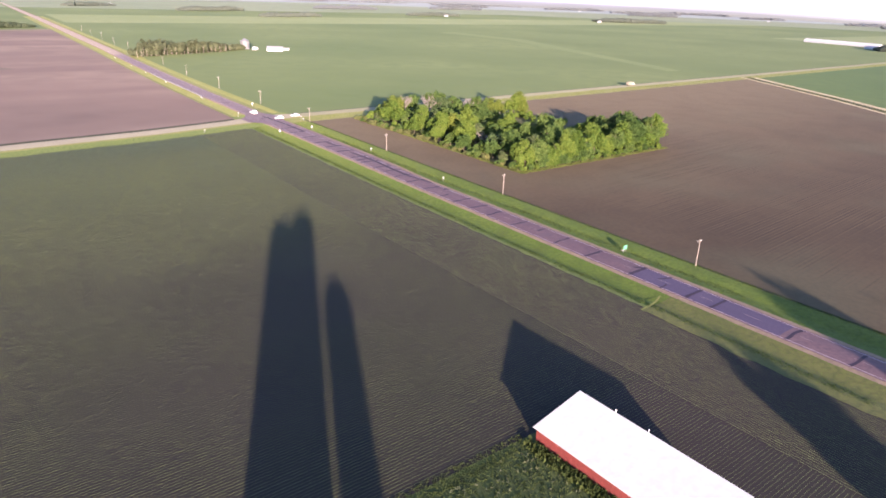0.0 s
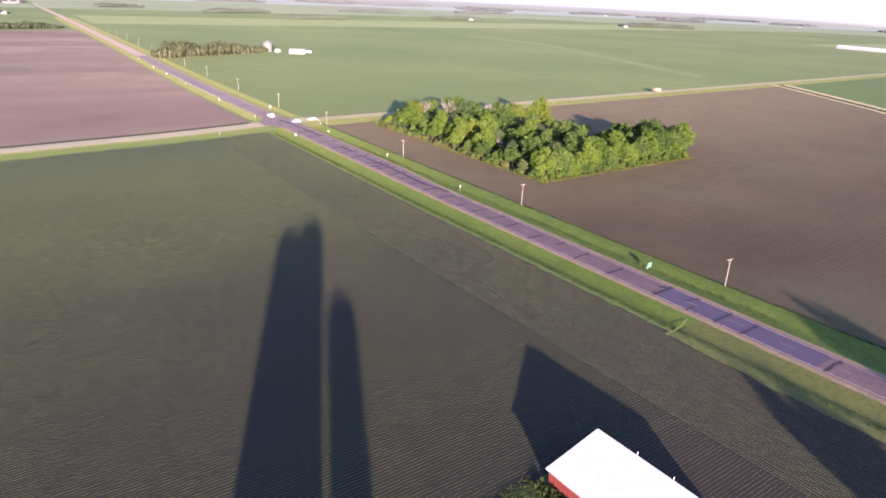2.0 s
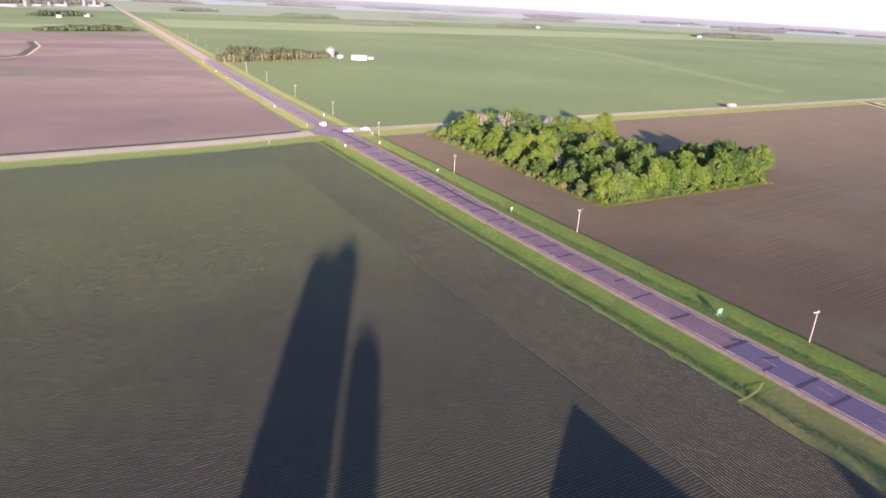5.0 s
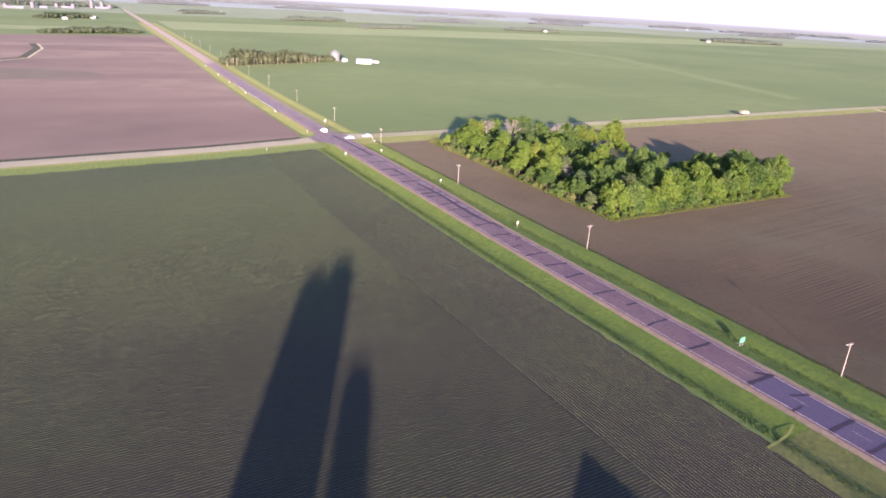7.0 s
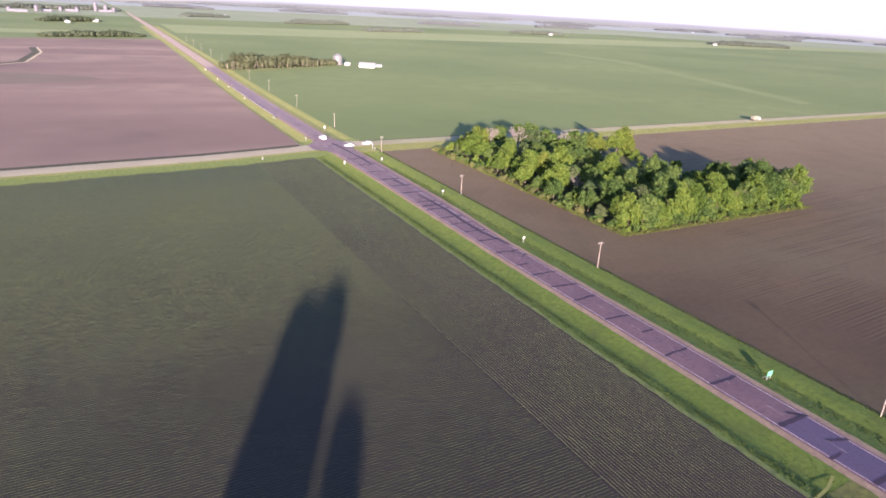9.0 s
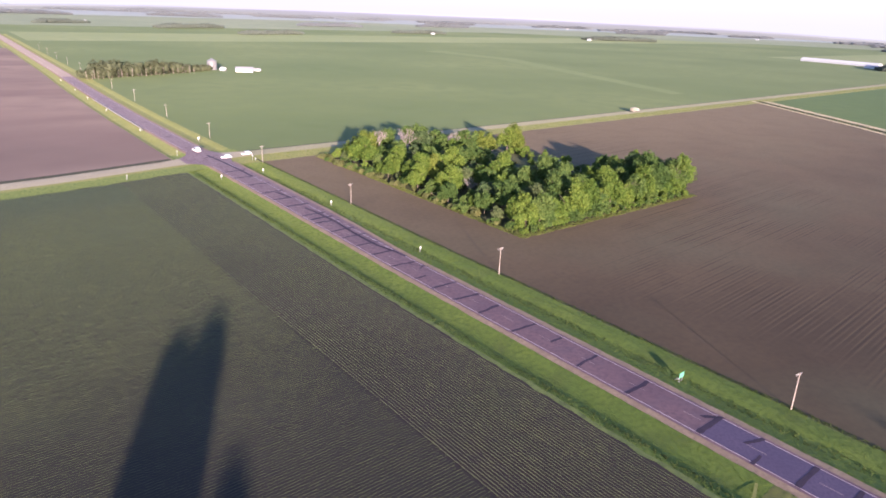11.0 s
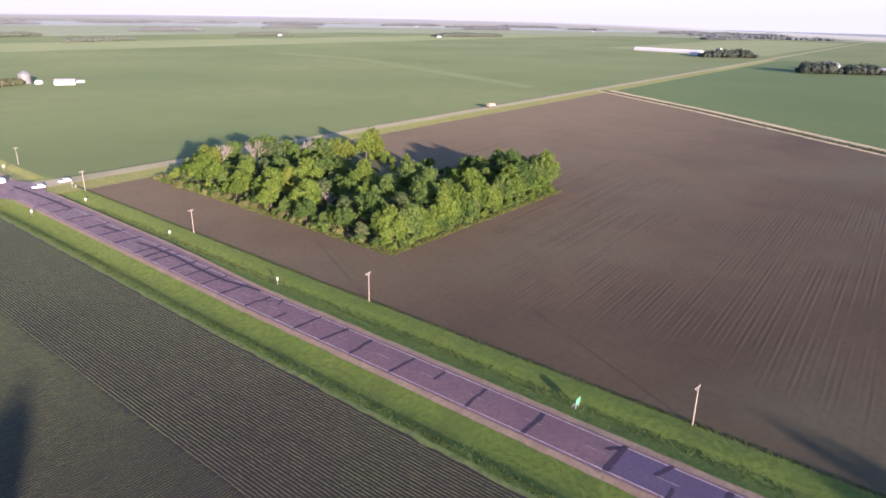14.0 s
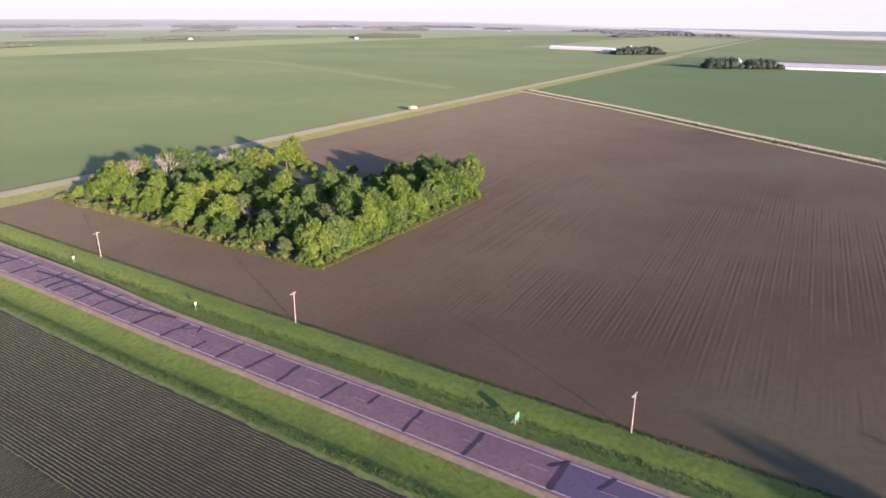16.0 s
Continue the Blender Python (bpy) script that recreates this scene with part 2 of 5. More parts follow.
LEAF_FARM = leaf_surface("leaf_farm", (0.072, 0.094, 0.078), (0.086, 0.108, 0.088), 0.06, 0.0, 0.45)
LEAF_BELT = leaf_surface("leaf_windbreak", (0.086, 0.104, 0.060), (0.106, 0.122, 0.068), 0.14, 0.0, 0.4)
# haze put into the leaf colour: greyer past 1300 m, bluer past 2100 m
LEAF_HALF_HAZE = leaf_surface("leaf_far_hazed", (0.150, 0.184, 0.152), (0.166, 0.200, 0.166), 0.03, 0.0, 0.45)
LEAF_HAZE = leaf_surface("leaf_horizon_hazed", (0.205, 0.235, 0.250), (0.225, 0.255, 0.270), 0.02, 0.0, 0.5)
BARN_PALE = surface("pale_barn_metal", (0.43, 0.45, 0.47), (0.39, 0.41, 0.43), 0.2, 0.5, fine=(0.36, 0.38, 0.40), fine_scale=0.8)
ELEVATOR = surface("dull_elevator_metal", (0.15, 0.15, 0.17), (0.13, 0.13, 0.15), 0.2, 0.6, fine=(0.11, 0.11, 0.13), fine_scale=0.8)
BARN_ROOF = surface("grey_barn_roof", (0.30, 0.30, 0.34), (0.26, 0.26, 0.30), 0.2, 0.5, fine=(0.22, 0.22, 0.26), fine_scale=0.8)
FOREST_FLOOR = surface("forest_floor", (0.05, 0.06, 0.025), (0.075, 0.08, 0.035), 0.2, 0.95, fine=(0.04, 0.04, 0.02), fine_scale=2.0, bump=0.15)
STRAW = surface("dry_grass", (0.33, 0.2926, 0.2), (0.375, 0.3344, 0.232), 0.1, 0.95, fine=(0.225, 0.1976, 0.12), fine_scale=1.0, bump=0.1)
WHITE_METAL = surface("white_sheet_metal", (0.51, 0.515, 0.51), (0.48, 0.485, 0.48), 0.3, 0.45, fine=(0.44, 0.445, 0.44), fine_scale=0.8, spec=0.5)
RED_WALL = surface("red_sheet_metal", (0.19, 0.04, 0.036), (0.16, 0.036, 0.032), 0.5, 0.6, fine=(0.13, 0.032, 0.03), fine_scale=3.0)
GREY_METAL = surface("galvanised", (0.34, 0.35, 0.36), (0.29, 0.30, 0.31), 0.5, 0.45, fine=(0.25, 0.26, 0.27), metal=0.1)
CONCRETE = surface("concrete", (0.40, 0.39, 0.37), (0.34, 0.33, 0.31), 0.4, 0.9, fine=(0.28, 0.27, 0.26), bump=0.01)
POLE_WOOD = surface("pole_wood", (0.36, 0.31, 0.27), (0.31, 0.27, 0.24), 0.6, 0.9, fine=(0.24, 0.20, 0.18), fine_scale=4.0)
ARM_WOOD = surface("arm_wood", (0.30, 0.25, 0.22), (0.26, 0.22, 0.20), 2.0, 0.9, fine=(0.2, 0.17, 0.15))
SIGN_WHITE = surface("sign_white", (0.56, 0.57, 0.56), (0.50, 0.51, 0.50), 1.0, 0.5)
SIGN_GREEN = surface("sign_green", (0.07, 0.30, 0.18), (0.09, 0.33, 0.21), 1.0, 0.45)
CORNER = surface("dull_corner_grass", (0.076, 0.088, 0.030), (0.104, 0.110, 0.036), 0.05, 0.95, fine=(0.058, 0.068, 0.026), fine_scale=0.8, bump=0.05)
CAR_WHITE = surface("car_white", (0.80, 0.80, 0.80), (0.77, 0.77, 0.78), 0.5, 0.25, spec=0.5)
CAR_TAN = surface("truck_tan", (0.27, 0.24, 0.18), (0.24, 0.21, 0.16), 0.5, 0.5, spec=0.4)
TRUCK_GREY = surface("truck_grey", (0.32, 0.33, 0.31), (0.28, 0.29, 0.27), 0.5, 0.45, spec=0.4)
CAR_DARK = surface("car_dark", (0.02, 0.02, 0.022), (0.03, 0.03, 0.032), 1.0, 0.6)
GLASS_DARK = surface("car_glass", (0.02, 0.025, 0.03), (0.03, 0.035, 0.04), 1.0, 0.08, spec=0.6)
RUBBER = surface("rubber", (0.02, 0.02, 0.02), (0.03, 0.03, 0.03), 2.0, 0.9)


# ---- mesh helpers ----
def mesh_object(name, verts, faces, material, smooth=False):
    me = bpy.data.meshes.new(name)
    me.from_pydata([tuple(v) for v in verts] if not isinstance(verts, list) else verts, [], faces)
    me.materials.append(material)
    if smooth:
        me.shade_smooth()
    me.update()
    return new(name, me)


def quad_soup(name, v, material, corners=4):
    """A mesh of many loose faces from an array of corner points (faces, corners, 3)."""
    v = np.asarray(v, np.float32)
    nf = v.shape[0]
    me = bpy.data.meshes.new(name)
    me.vertices.add(nf * corners)
    me.vertices.foreach_set("co", v.reshape(-1))
    me.loops.add(nf * corners)
    me.loops.foreach_set("vertex_index", np.arange(nf * corners, dtype=np.int32))
    me.polygons.add(nf)
    me.polygons.foreach_set("loop_start", np.arange(0, nf * corners, corners, dtype=np.int32))
    me.polygons.foreach_set("loop_total", np.full(nf, corners, np.int32))
    me.materials.append(material)
    me.update(calc_edges=True)
    return me


def part(name, bm, material, parent, label=""):
    me = bpy.data.meshes.new(name)
    bm.to_mesh(me)
    bm.free()
    me.materials.append(material)
    ob = new(name, me)
    ob.parent = parent
    if label:
        ob["label"] = label
    return ob


def empty(name, place, label, category, group="", turn=0.0):
    ob = new(name)
    ob.empty_display_size = 0.3
    ob.matrix_basis = pose(*place, 0, 0, turn)
    return tagged(ob, label, category, group)


def add_box(bm, lo, hi, bevel=0.0):
    g = bmesh.ops.create_cube(bm, size=1.0)
    for v in g["verts"]:
        for i in range(3):
            v.co[i] = (lo[i] + hi[i]) / 2 + v.co[i] * (hi[i] - lo[i])
    if bevel:
        es = list({e for v in g["verts"] for e in v.link_edges})
        bmesh.ops.bevel(bm, geom=es, offset=bevel, segments=2, profile=0.5, affect="EDGES")
    return bm


def add_tube(bm, a, b, r0, r1, sides=8, caps=True):
    a, b = Vector(a), Vector(b)
    d = (b - a)
    q = d.to_track_quat("Z", "Y").to_matrix()
    rings = []
    for p, r in ((a, r0), (b, r1)):
        rings.append([bm.verts.new(p + q @ Vector((r * math.cos(2 * math.pi * i / sides), r * math.sin(2 * math.pi * i / sides), 0))) for i in range(sides)])
    for i in range(sides):
        j = (i + 1) % sides
        bm.faces.new((rings[0][i], rings[0][j], rings[1][j], rings[1][i]))
    if caps:
        bm.faces.new(rings[1])
        bm.faces.new(rings[0][::-1])
    return bm


def add_prism(bm, outline, y0, y1):
    """An outline in x, z pulled along y."""
    a = [bm.verts.new((x, y0, z)) for x, z in outline]
    b = [bm.verts.new((x, y1, z)) for x, z in outline]
    n = len(outline)
    for i in range(n):
        j = (i + 1) % n
        bm.faces.new((a[i], a[j], b[j], b[i]))
    bm.faces.new(a[::-1])
    bm.faces.new(b)
    return bm


def tidy(bm):
    bmesh.ops.recalc_face_normals(bm, faces=bm.faces)
    return bm


# ---- the lie of the land ----
def gravel_y(x):
    """The middle of the cross road."""
    return -10.0 + 0.026 * x if x > 0 else -11.5 + 0.18 * max(x, -60) + 0.09 * min(0, max(x, -420) + 60)


def steps(v, pts):
    for (a, za), (b, zb) in zip(pts, pts[1:]):
        if v <= b:
            return za + (zb - za) * max(0.0, v - a) / (b - a)
    return pts[-1][1]


ROAD_PROFILE = [(0, 0.42), (4.6, 0.34), (6.4, 0.24), (8.6, -0.16), (10.8, -0.42), (12.2, -0.42), (13.8, -0.15), (15.4, 0.0)]
ROAD_BEND = [(-170, 0.0), (-100, 1.0), (-50, 1.6), (0, 2.0), (110, 3.5), (180, 5.5), (250, 8.0), (330, 11.5), (400, 15.0), (785, 29.0), (1100, 40.0), (1800, 60.0)]


def bend(y):
    """How far the main road has swung to the east at y."""
    return steps(y, ROAD_BEND)


def warp(x, y):
    """The place across the road, moved along with its bend; far fields stay where they are."""
    return x + bend(y) * max(0.0, min(1.0, (140 - abs(x)) / 114))


def land(x, y):
    """Height of the ground: the main road on its low bank between two ditches, filled where the cross road meets it."""
    zm = steps(abs(x - bend(y)), ROAD_PROFILE)
    g = abs(y - gravel_y(x))
    return max(zm, 0) + min(zm, 0) * min(1, max(0, (g - 6) / 8))


XS = sorted({s * d for d in (0, 4.6, 5.2, 6.4, 8.6, 10.8, 12.2, 13.8, 15.4, 16.6, 18.2, 20, 26, 34, 45, 60, 90, 140, 200, 300, 450, 700, 1000, 1500, 2200, 3200, 4700) for s in (-1, 1)})
YS = sorted({-10 + s * d for d in list(range(0, 28, 2)) + [32, 40, 60, 80, 90, 120, 160, 190, 260, 330, 410, 560, 750, 795, 1000, 1110, 1400, 2000, 2900, 4700] for s in (-1, 1)})


def sheet(name, x0, x1, y0, y1, material, up=0.03, label="", category="ground", wavy=0.0, kind="structure"):
    """A piece of ground between two x and two y, laid on the land; the sides may waver."""
    xs = [x0] + [x for x in XS if x0 + 0.2 < x < x1 - 0.2] + [x1]
    ys = [y0] + [y for y in YS if y0 + 0.2 < y < y1 - 0.2] + [y1]
    if wavy:
        ys = sorted(set(ys) | set(np.arange(max(y0, -420), min(y1, 400), 3.0).tolist()))
    verts = []
    for y in ys:
        for i, x in enumerate(xs):
            xx = x
            if wavy and i in (0, len(xs) - 1):
                xx = x + wavy * (noise.noise((x * 0.3, y * 0.25, 1.0)) + 0.6 * noise.noise((x, y * 0.9, 3.0)))
            xx = warp(xx, y)
            verts.append((xx, y, land(xx, y) + up))
    n = len(xs)
    faces = [(j * n + i, j * n + i + 1, (j + 1) * n + i + 1, (j + 1) * n + i) for j in range(len(ys) - 1) for i in range(n - 1)]
    ob = mesh_object(name, verts, faces, material)
    return tagged(ob, label, category, kind=kind)


def strip(name, pts, widths, material, up=0.05, label="", category="ground", wavy=0.0, step=4.0, follow=True, rise=None):
    """A ribbon of ground along a bent line; rise: how high each of its lengthwise lines lies."""
    line = []
    for a, b in zip(pts, pts[1:]):
        a, b = Vector(a), Vector(b)
        k = max(1, int((b - a).length / step))
        line += [a.lerp(b, i / k) for i in range(k)]
    line.append(Vector(pts[-1]))
    verts = []
    for i, p in enumerate(line):
        d = (line[min(i + 1, len(line) - 1)] - line[max(i - 1, 0)]).normalized()
        s = Vector((d.y, -d.x))
        for k, w in enumerate(widths):
            ww = w + (wavy * noise.noise((p.x * 0.13, p.y * 0.13, k * 7.0)) if wavy else 0)
            q = p + s * ww
            verts.append((q.x, q.y, (max(0, land(q.x, q.y)) if follow else 0) + up + (rise[k] if rise else 0)))
    n = len(widths)
    faces = [(j * n + i, (j + 1) * n + i, (j + 1) * n + i + 1, j * n + i + 1) for j in range(len(line) - 1) for i in range(n - 1)]
    return tagged(mesh_object(name, verts, faces, material), label, category, kind="structure")


# ---- ground, fields and roads ----
verts = [(warp(x, y), y, land(warp(x, y), y)) for y in YS for x in XS]
nx = len(XS)
tagged(mesh_object("ground", verts, [(j * nx + i, j * nx + i + 1, (j + 1) * nx + i + 1, (j + 1) * nx + i) for j in range(len(YS) - 1) for i in range(nx - 1)], FAR_GREEN),
       "wide flat green farmland reaching to the hazy horizon", "ground", kind="structure")
sheet("crop_field", -420, -43.7, -299, -26, CLOSED_CROP, 0.03, "dark soil under the closing green row crop")
sheet("crop_field", -43.7, -16.4, -299, -26, FIELD_SOIL, 0.03, "dark soil of the headland rows beside the road")
sheet("crop_field", -60.5, -17.8, -372, -299, FIELD_SOIL, 0.03, "dark soil of the row crop field beside the road")
YARD = surface("yard_grass", (0.046, 0.066, 0.020), (0.066, 0.088, 0.025), 0.12, 0.95, fine=(0.036, 0.048, 0.018), fine_scale=0.7, bump=0.05, patches=((0.085, 0.098, 0.036), 0.12, 0.3))
sheet("farmyard", -420, -60.5, -700, -299, YARD, 0.03, "green farmyard grass round the red shed")
DITCH_LINE = [(523, -8), (442, -133), (366, -234), (313, -306), (200, -455), (60, -640)]


def ditch_x(y):
    for (xa, ya), (xb, yb) in zip(DITCH_LINE, DITCH_LINE[1:]):
        if y >= yb:
            return xa + (xb - xa) * (y - ya) / (yb - ya)
    return DITCH_LINE[-1][0]


def plowed_field():
    verts, us = [], np.r_[0, 0.02, 0.05, np.linspace(0.1, 1, 12)]
    vs = np.linspace(0, 1, 200)
    for v in vs:
        y0 = -630 + v * 612
        for u in us:
            x = 19.2 + u * (ditch_x(y0) - 4 - 19.2)
            y = -630 + v * (gravel_y(x) - 18.0 + 1.2 * noise.noise((x * 0.05, 4.0, 0.0)) + 630)
            if u == 0:
                x += 0.7 * noise.noise((5.0, y * 0.2, 1.0)) + 0.4 * noise.noise((9.0, y * 0.8, 2.0))
            verts.append((warp(x, y), y, 0.035))
    n = len(us)
    faces = [(j * n + i, j * n + i + 1, (j + 1) * n + i + 1, (j + 1) * n + i) for j in range(len(vs) - 1) for i in range(n - 1)]
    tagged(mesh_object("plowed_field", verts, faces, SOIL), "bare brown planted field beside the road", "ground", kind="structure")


plowed_field()
NW_X = [-700, -420, -300, -200, -120, -60, -30, -14.5]
NW_V = [0.0, 0.03, 0.08, 0.16, 0.25, 0.35, 0.45, 0.55, 0.7, 0.85, 1.0]
nw_pts = []
for v in NW_V:
    for x in NW_X:
        y = gravel_y(x) + 5.6 + v * (742 + 0.25 * x - gravel_y(x) - 5.6)
        nw_pts.append((warp(x, y), y, 0.03))
tagged(mesh_object("plowed_field_north", nw_pts, [(j * 8 + i, j * 8 + i + 1, j * 8 + i + 9, j * 8 + i + 8) for j in range(len(NW_V) - 1) for i in range(7)], SOIL_NW),
       "bare pinkish brown field beyond the cross road", "ground", kind="structure")
sheet("verge", -18.9, -6.4, -372, -279.6, CORNER, 0.05, "dull olive grass of the verge beyond the track", wavy=0.9)
for s in (-1, 1):
    wide = 18.2 if s > 0 else 16.4
    sheet("verge", min(s * 5.4, s * wide), max(s * 5.4, s * wide), -700, 4, GRASS, 0.02, "bright green grassy roadside ditch", wavy=0.7)
    sheet("verge", min(s * 5.4, s * 16.5), max(s * 5.4, s * 16.5), 4, 1100, VERGE_DRY, 0.02, "yellowish grassy roadside ditch", wavy=0.7)
    sheet("shoulder", min(s * 4.5, s * 6.2), max(s * 4.5, s * 6.2), -700, 1500, SHOULDER, 0.035, "narrow pinkish gravel road shoulder", "road", wavy=0.35)
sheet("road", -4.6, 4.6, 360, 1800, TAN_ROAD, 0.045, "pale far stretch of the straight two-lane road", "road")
sheet("road_patch", -3.7, 3.7, -306, -265, BLUE_ASPHALT, 0.05, "darker bluish stretch of asphalt", "road")
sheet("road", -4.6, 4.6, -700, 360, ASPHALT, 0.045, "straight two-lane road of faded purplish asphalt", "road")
strip("gravel_road", [(3.5, gravel_y(3.5)), (30, gravel_y(30)), (400, gravel_y(400)), (1200, gravel_y(1200)), (2900, gravel_y(2900))], [-5.2, -4.2, 0, 4.2, 5.2], GRAVEL_EAST, 0.06,
      "pale gravel side road crossing the fields", "road", wavy=0.5, rise=[0, 0.1, 0.16, 0.1, 0], follow=False)
strip("gravel_road", [(-3.5, gravel_y(-3.5)), (-60, gravel_y(-60)), (-420, gravel_y(-420))], [-5.2, -4.0, 0, 4.0, 5.2], GRAVEL, 0.06, "pale gravel side road crossing the fields", "road",
      wavy=0.4, rise=[0, 0.1, 0.16, 0.1, 0], follow=False)
for s_ in (-1, 1):
    flare = [(s_ * 3.5, gravel_y(0) - 13), (s_ * 3.5, gravel_y(0) + 13), (s_ * 9, gravel_y(s_ * 9) + 7), (s_ * 22, gravel_y(s_ * 22) + 4.6), (s_ * 22, gravel_y(s_ * 22) - 4.6), (s_ * 9, gravel_y(s_ * 9) - 7)]
    mouth = mesh_object("gravel_road", [(warp(x, y), y, (0.36 if abs(x) < 5 else 0.3 if abs(x) < 10 else 0.23)) for x, y in flare], [(0, 1, 2, 5), (5, 2, 3, 4)] if s_ < 0 else [(0, 5, 2, 1), (5, 4, 3, 2)], GRAVEL)
    tagged(mouth, "widened gravel mouth of the side road", "road", kind="structure")
for s_ in (-1, 1):
    edge = [(4.4, -32), (6.2, -26), (7.8, -20.5), (9.0, -16.5), (9.0, -4.5), (7.2, 0.5), (4.4, 6)] if s_ > 0 else [(-4.4, -29), (-7, -23.5), (-12, -18.5), (-12, -8), (-7, -2), (-4.4, 5)]
    apron = mesh_object("road_apron", [(warp(x, y), y, 0.405 - (abs(x) - 4.4) * 0.0095) for x, y in edge], [tuple(range(len(edge)))[::s_]], ASPHALT)
    tagged(apron, "flared purplish asphalt apron at the crossing", "road", kind="structure")
# green field behind the ditch, pale fields far off
def far_patch(name, corners, material, up, label):
    return tagged(mesh_object(name, [(x, y, up) for x, y in corners], [tuple(range(len(corners)))], material), label, "ground", kind="structure")


far_patch("east_field", [(535, 0), (330, -300), (80, -630), (1100, -630), (1250, -120), (1250, 12)], EAST_GREEN, 0.05, "deep green crop field behind the drainage ditch")
far_patch("pale_field", [(622, 640), (638, 470), (488, 60), (509, 60), (674, 470), (668, 660)], THIN_CROP, 0.05, "paler strip of thin crop in the green field")
far_patch("pale_field", [(60, 900), (3000, 900), (3000, 1150), (70, 1180)], FAR_PALE, 0.05, "paler crop field far away")
far_patch("pale_field", [(1400, 60), (2500, 80), (2500, 420), (1400, 420)], FAR_PALE, 0.05, "paler crop field far away")
far_patch("pale_field", [(-700, 800), (2, 810), (2, 900), (-700, 900)], FAR_PALE, 0.05, "paler grassy field far away")

# two zones of far land, each paler with haze in its colour
far_patch("far_field", [(-4700, 1500), (1600, 1500), (2300, 900), (2700, 300), (2800, -700), (4700, -700), (4700, 4700), (-4700, 4700)], FAR_HAZED, 0.08, "dull green hazy farmland far away")
far_patch("far_field", [(-4700, 2500), (1400, 2500), (2500, 1900), (3300, 900), (3500, -700), (4700, -700), (4700, 4700), (-4700, 4700)], HORIZON_HAZED, 0.16, "greyish green hazy farmland at the horizon")

BAND = surface("olive_brown_soil", (0.088, 0.073, 0.056), (0.104, 0.086, 0.066), 0.02, 0.95, fine=(0.094, 0.078, 0.060), fine_scale=0.06)
far_patch("soil_band", [(-700, 250), (-420, 238), (-250, 246), (-160, 238), (-110, 252), (-84, 268), (-96, 286), (-120, 300), (-160, 318), (-300, 322), (-700, 318)], BAND, 0.05, "darker olive brown band of damp soil in the bare field")

# grass along the cross road
strip("gravel_verge", [(9.0, gravel_y(9)), (60, gravel_y(60)), (400, gravel_y(400)), (1250, gravel_y(1250))], [3.8, 11.6, 19.5], VERGE_DRY, 0.065,
      "yellowish green grass edging the gravel road", wavy=0.9, follow=False)
strip("gravel_verge", [(-420, gravel_y(-420)), (-60, gravel_y(-60)), (-9, gravel_y(-9))], [7.4, 12.5, 18.4], GRASS, 0.062, "bright green grass edging the gravel road", wavy=1.6, follow=False)
strip("gravel_verge", [(-420, gravel_y(-420)), (-60, gravel_y(-60)), (-9, gravel_y(-9))], [4.8, 6.4, 8.4], VERGE_DRY, 0.07, "yellowish green grass edging the gravel road", wavy=1.3, follow=False)

# shade of ditch and crop edge, put into the colour of dark strips
strip("field_edge", [(-420, gravel_y(-420)), (-60, gravel_y(-60)), (-12, gravel_y(-12))], [-9.4, -7.2, -5.2], DARK_EDGE, 0.07, "weedy edge with painted shade between field and gravel road", wavy=0.5, follow=False)
strip("field_edge", [(12, gravel_y(12)), (400, gravel_y(400)), (900, gravel_y(900))], [-6.4, -5.5, -4.6], DARK_EDGE, 0.07, "weedy edge with painted shade between field and gravel road", wavy=0.5, follow=False)

# the tall grass's shade on the field, drawn as a dark weedy strip
sheet("field_edge", 18.5, 19.5, -420, -22, DARK_EDGE, 0.075, "weedy edge with painted shade between verge and bare field", wavy=0.35)

sheet("verge_edge", -16.9, -15.8, -280, -30, LIGHT_GRASS, 0.06, "paler grass edge between crop and verge", wavy=0.6)

# drainage ditch with dry banks
strip("ditch_bank", DITCH_LINE[:5], [-11.0, -7.5, -4.4], STRAW, 0.25, "pale dry grass bank of the drainage ditch", wavy=1.0, follow=False)
strip("drainage_ditch", DITCH_LINE[:5], [-4.4, 0, 3.4], DARK_EDGE, 0.12, "dark weedy drainage ditch between fields", wavy=0.5, follow=False)
strip("ditch_bank", DITCH_LINE[:5], [3.4, 5.0, 7.2], STRAW, 0.22, "pale dry grass bank of the drainage ditch", wavy=0.8, follow=False)
strip("drainage_ditch", [(-139, 560), (-134, 500), (-145, 400), (-185, 350), (-260, 330)], [-3.4, 0, 3.4], DARK_EDGE, 0.12, "dark weeds in a bent drainage ditch", wavy=0.5, follow=False)
strip("ditch_bank", [(-134, 560), (-129, 500), (-140, 398), (-183, 345), (-260, 325)], [-1, 0, 1.2], STRAW, 0.12, "pale dry grass bank of the drainage ditch", wavy=0.5, follow=False)

# ---- road markings ----
road = [o for o in bpy.data.objects if o.name.startswith("road") and o.get("label", "").startswith("straight")][0]


def road_piece(name, outline, material, up):
    ob = mesh_object(name, [(warp(x, y), y, land(warp(x, y), y) + up) for x, y in outline], [tuple(range(len(outline)))], material)
    ob.parent = road
    return ob


def edge_line(x, y0, y1, material):
    ys = np.arange(y0, y1 + 0.1, 6.0)
    verts = []
    for y in ys:
        for k in (-0.09, 0.09):
            wx = warp(x + k + 0.02 * noise.noise((x, y * 0.2, 0)), y)
            verts.append((wx, y, land(wx, y) + 0.053))
    ob = mesh_object("edge_line", verts, [(2 * i, 2 * i + 1, 2 * i + 3, 2 * i + 2) for i in range(len(ys) - 1)], material)
    ob.parent = road
    return ob


for x in (-3.85, 3.85):
    edge_line(x, -700, -24, LINE)
    edge_line(x, 6, 1200, LINE)
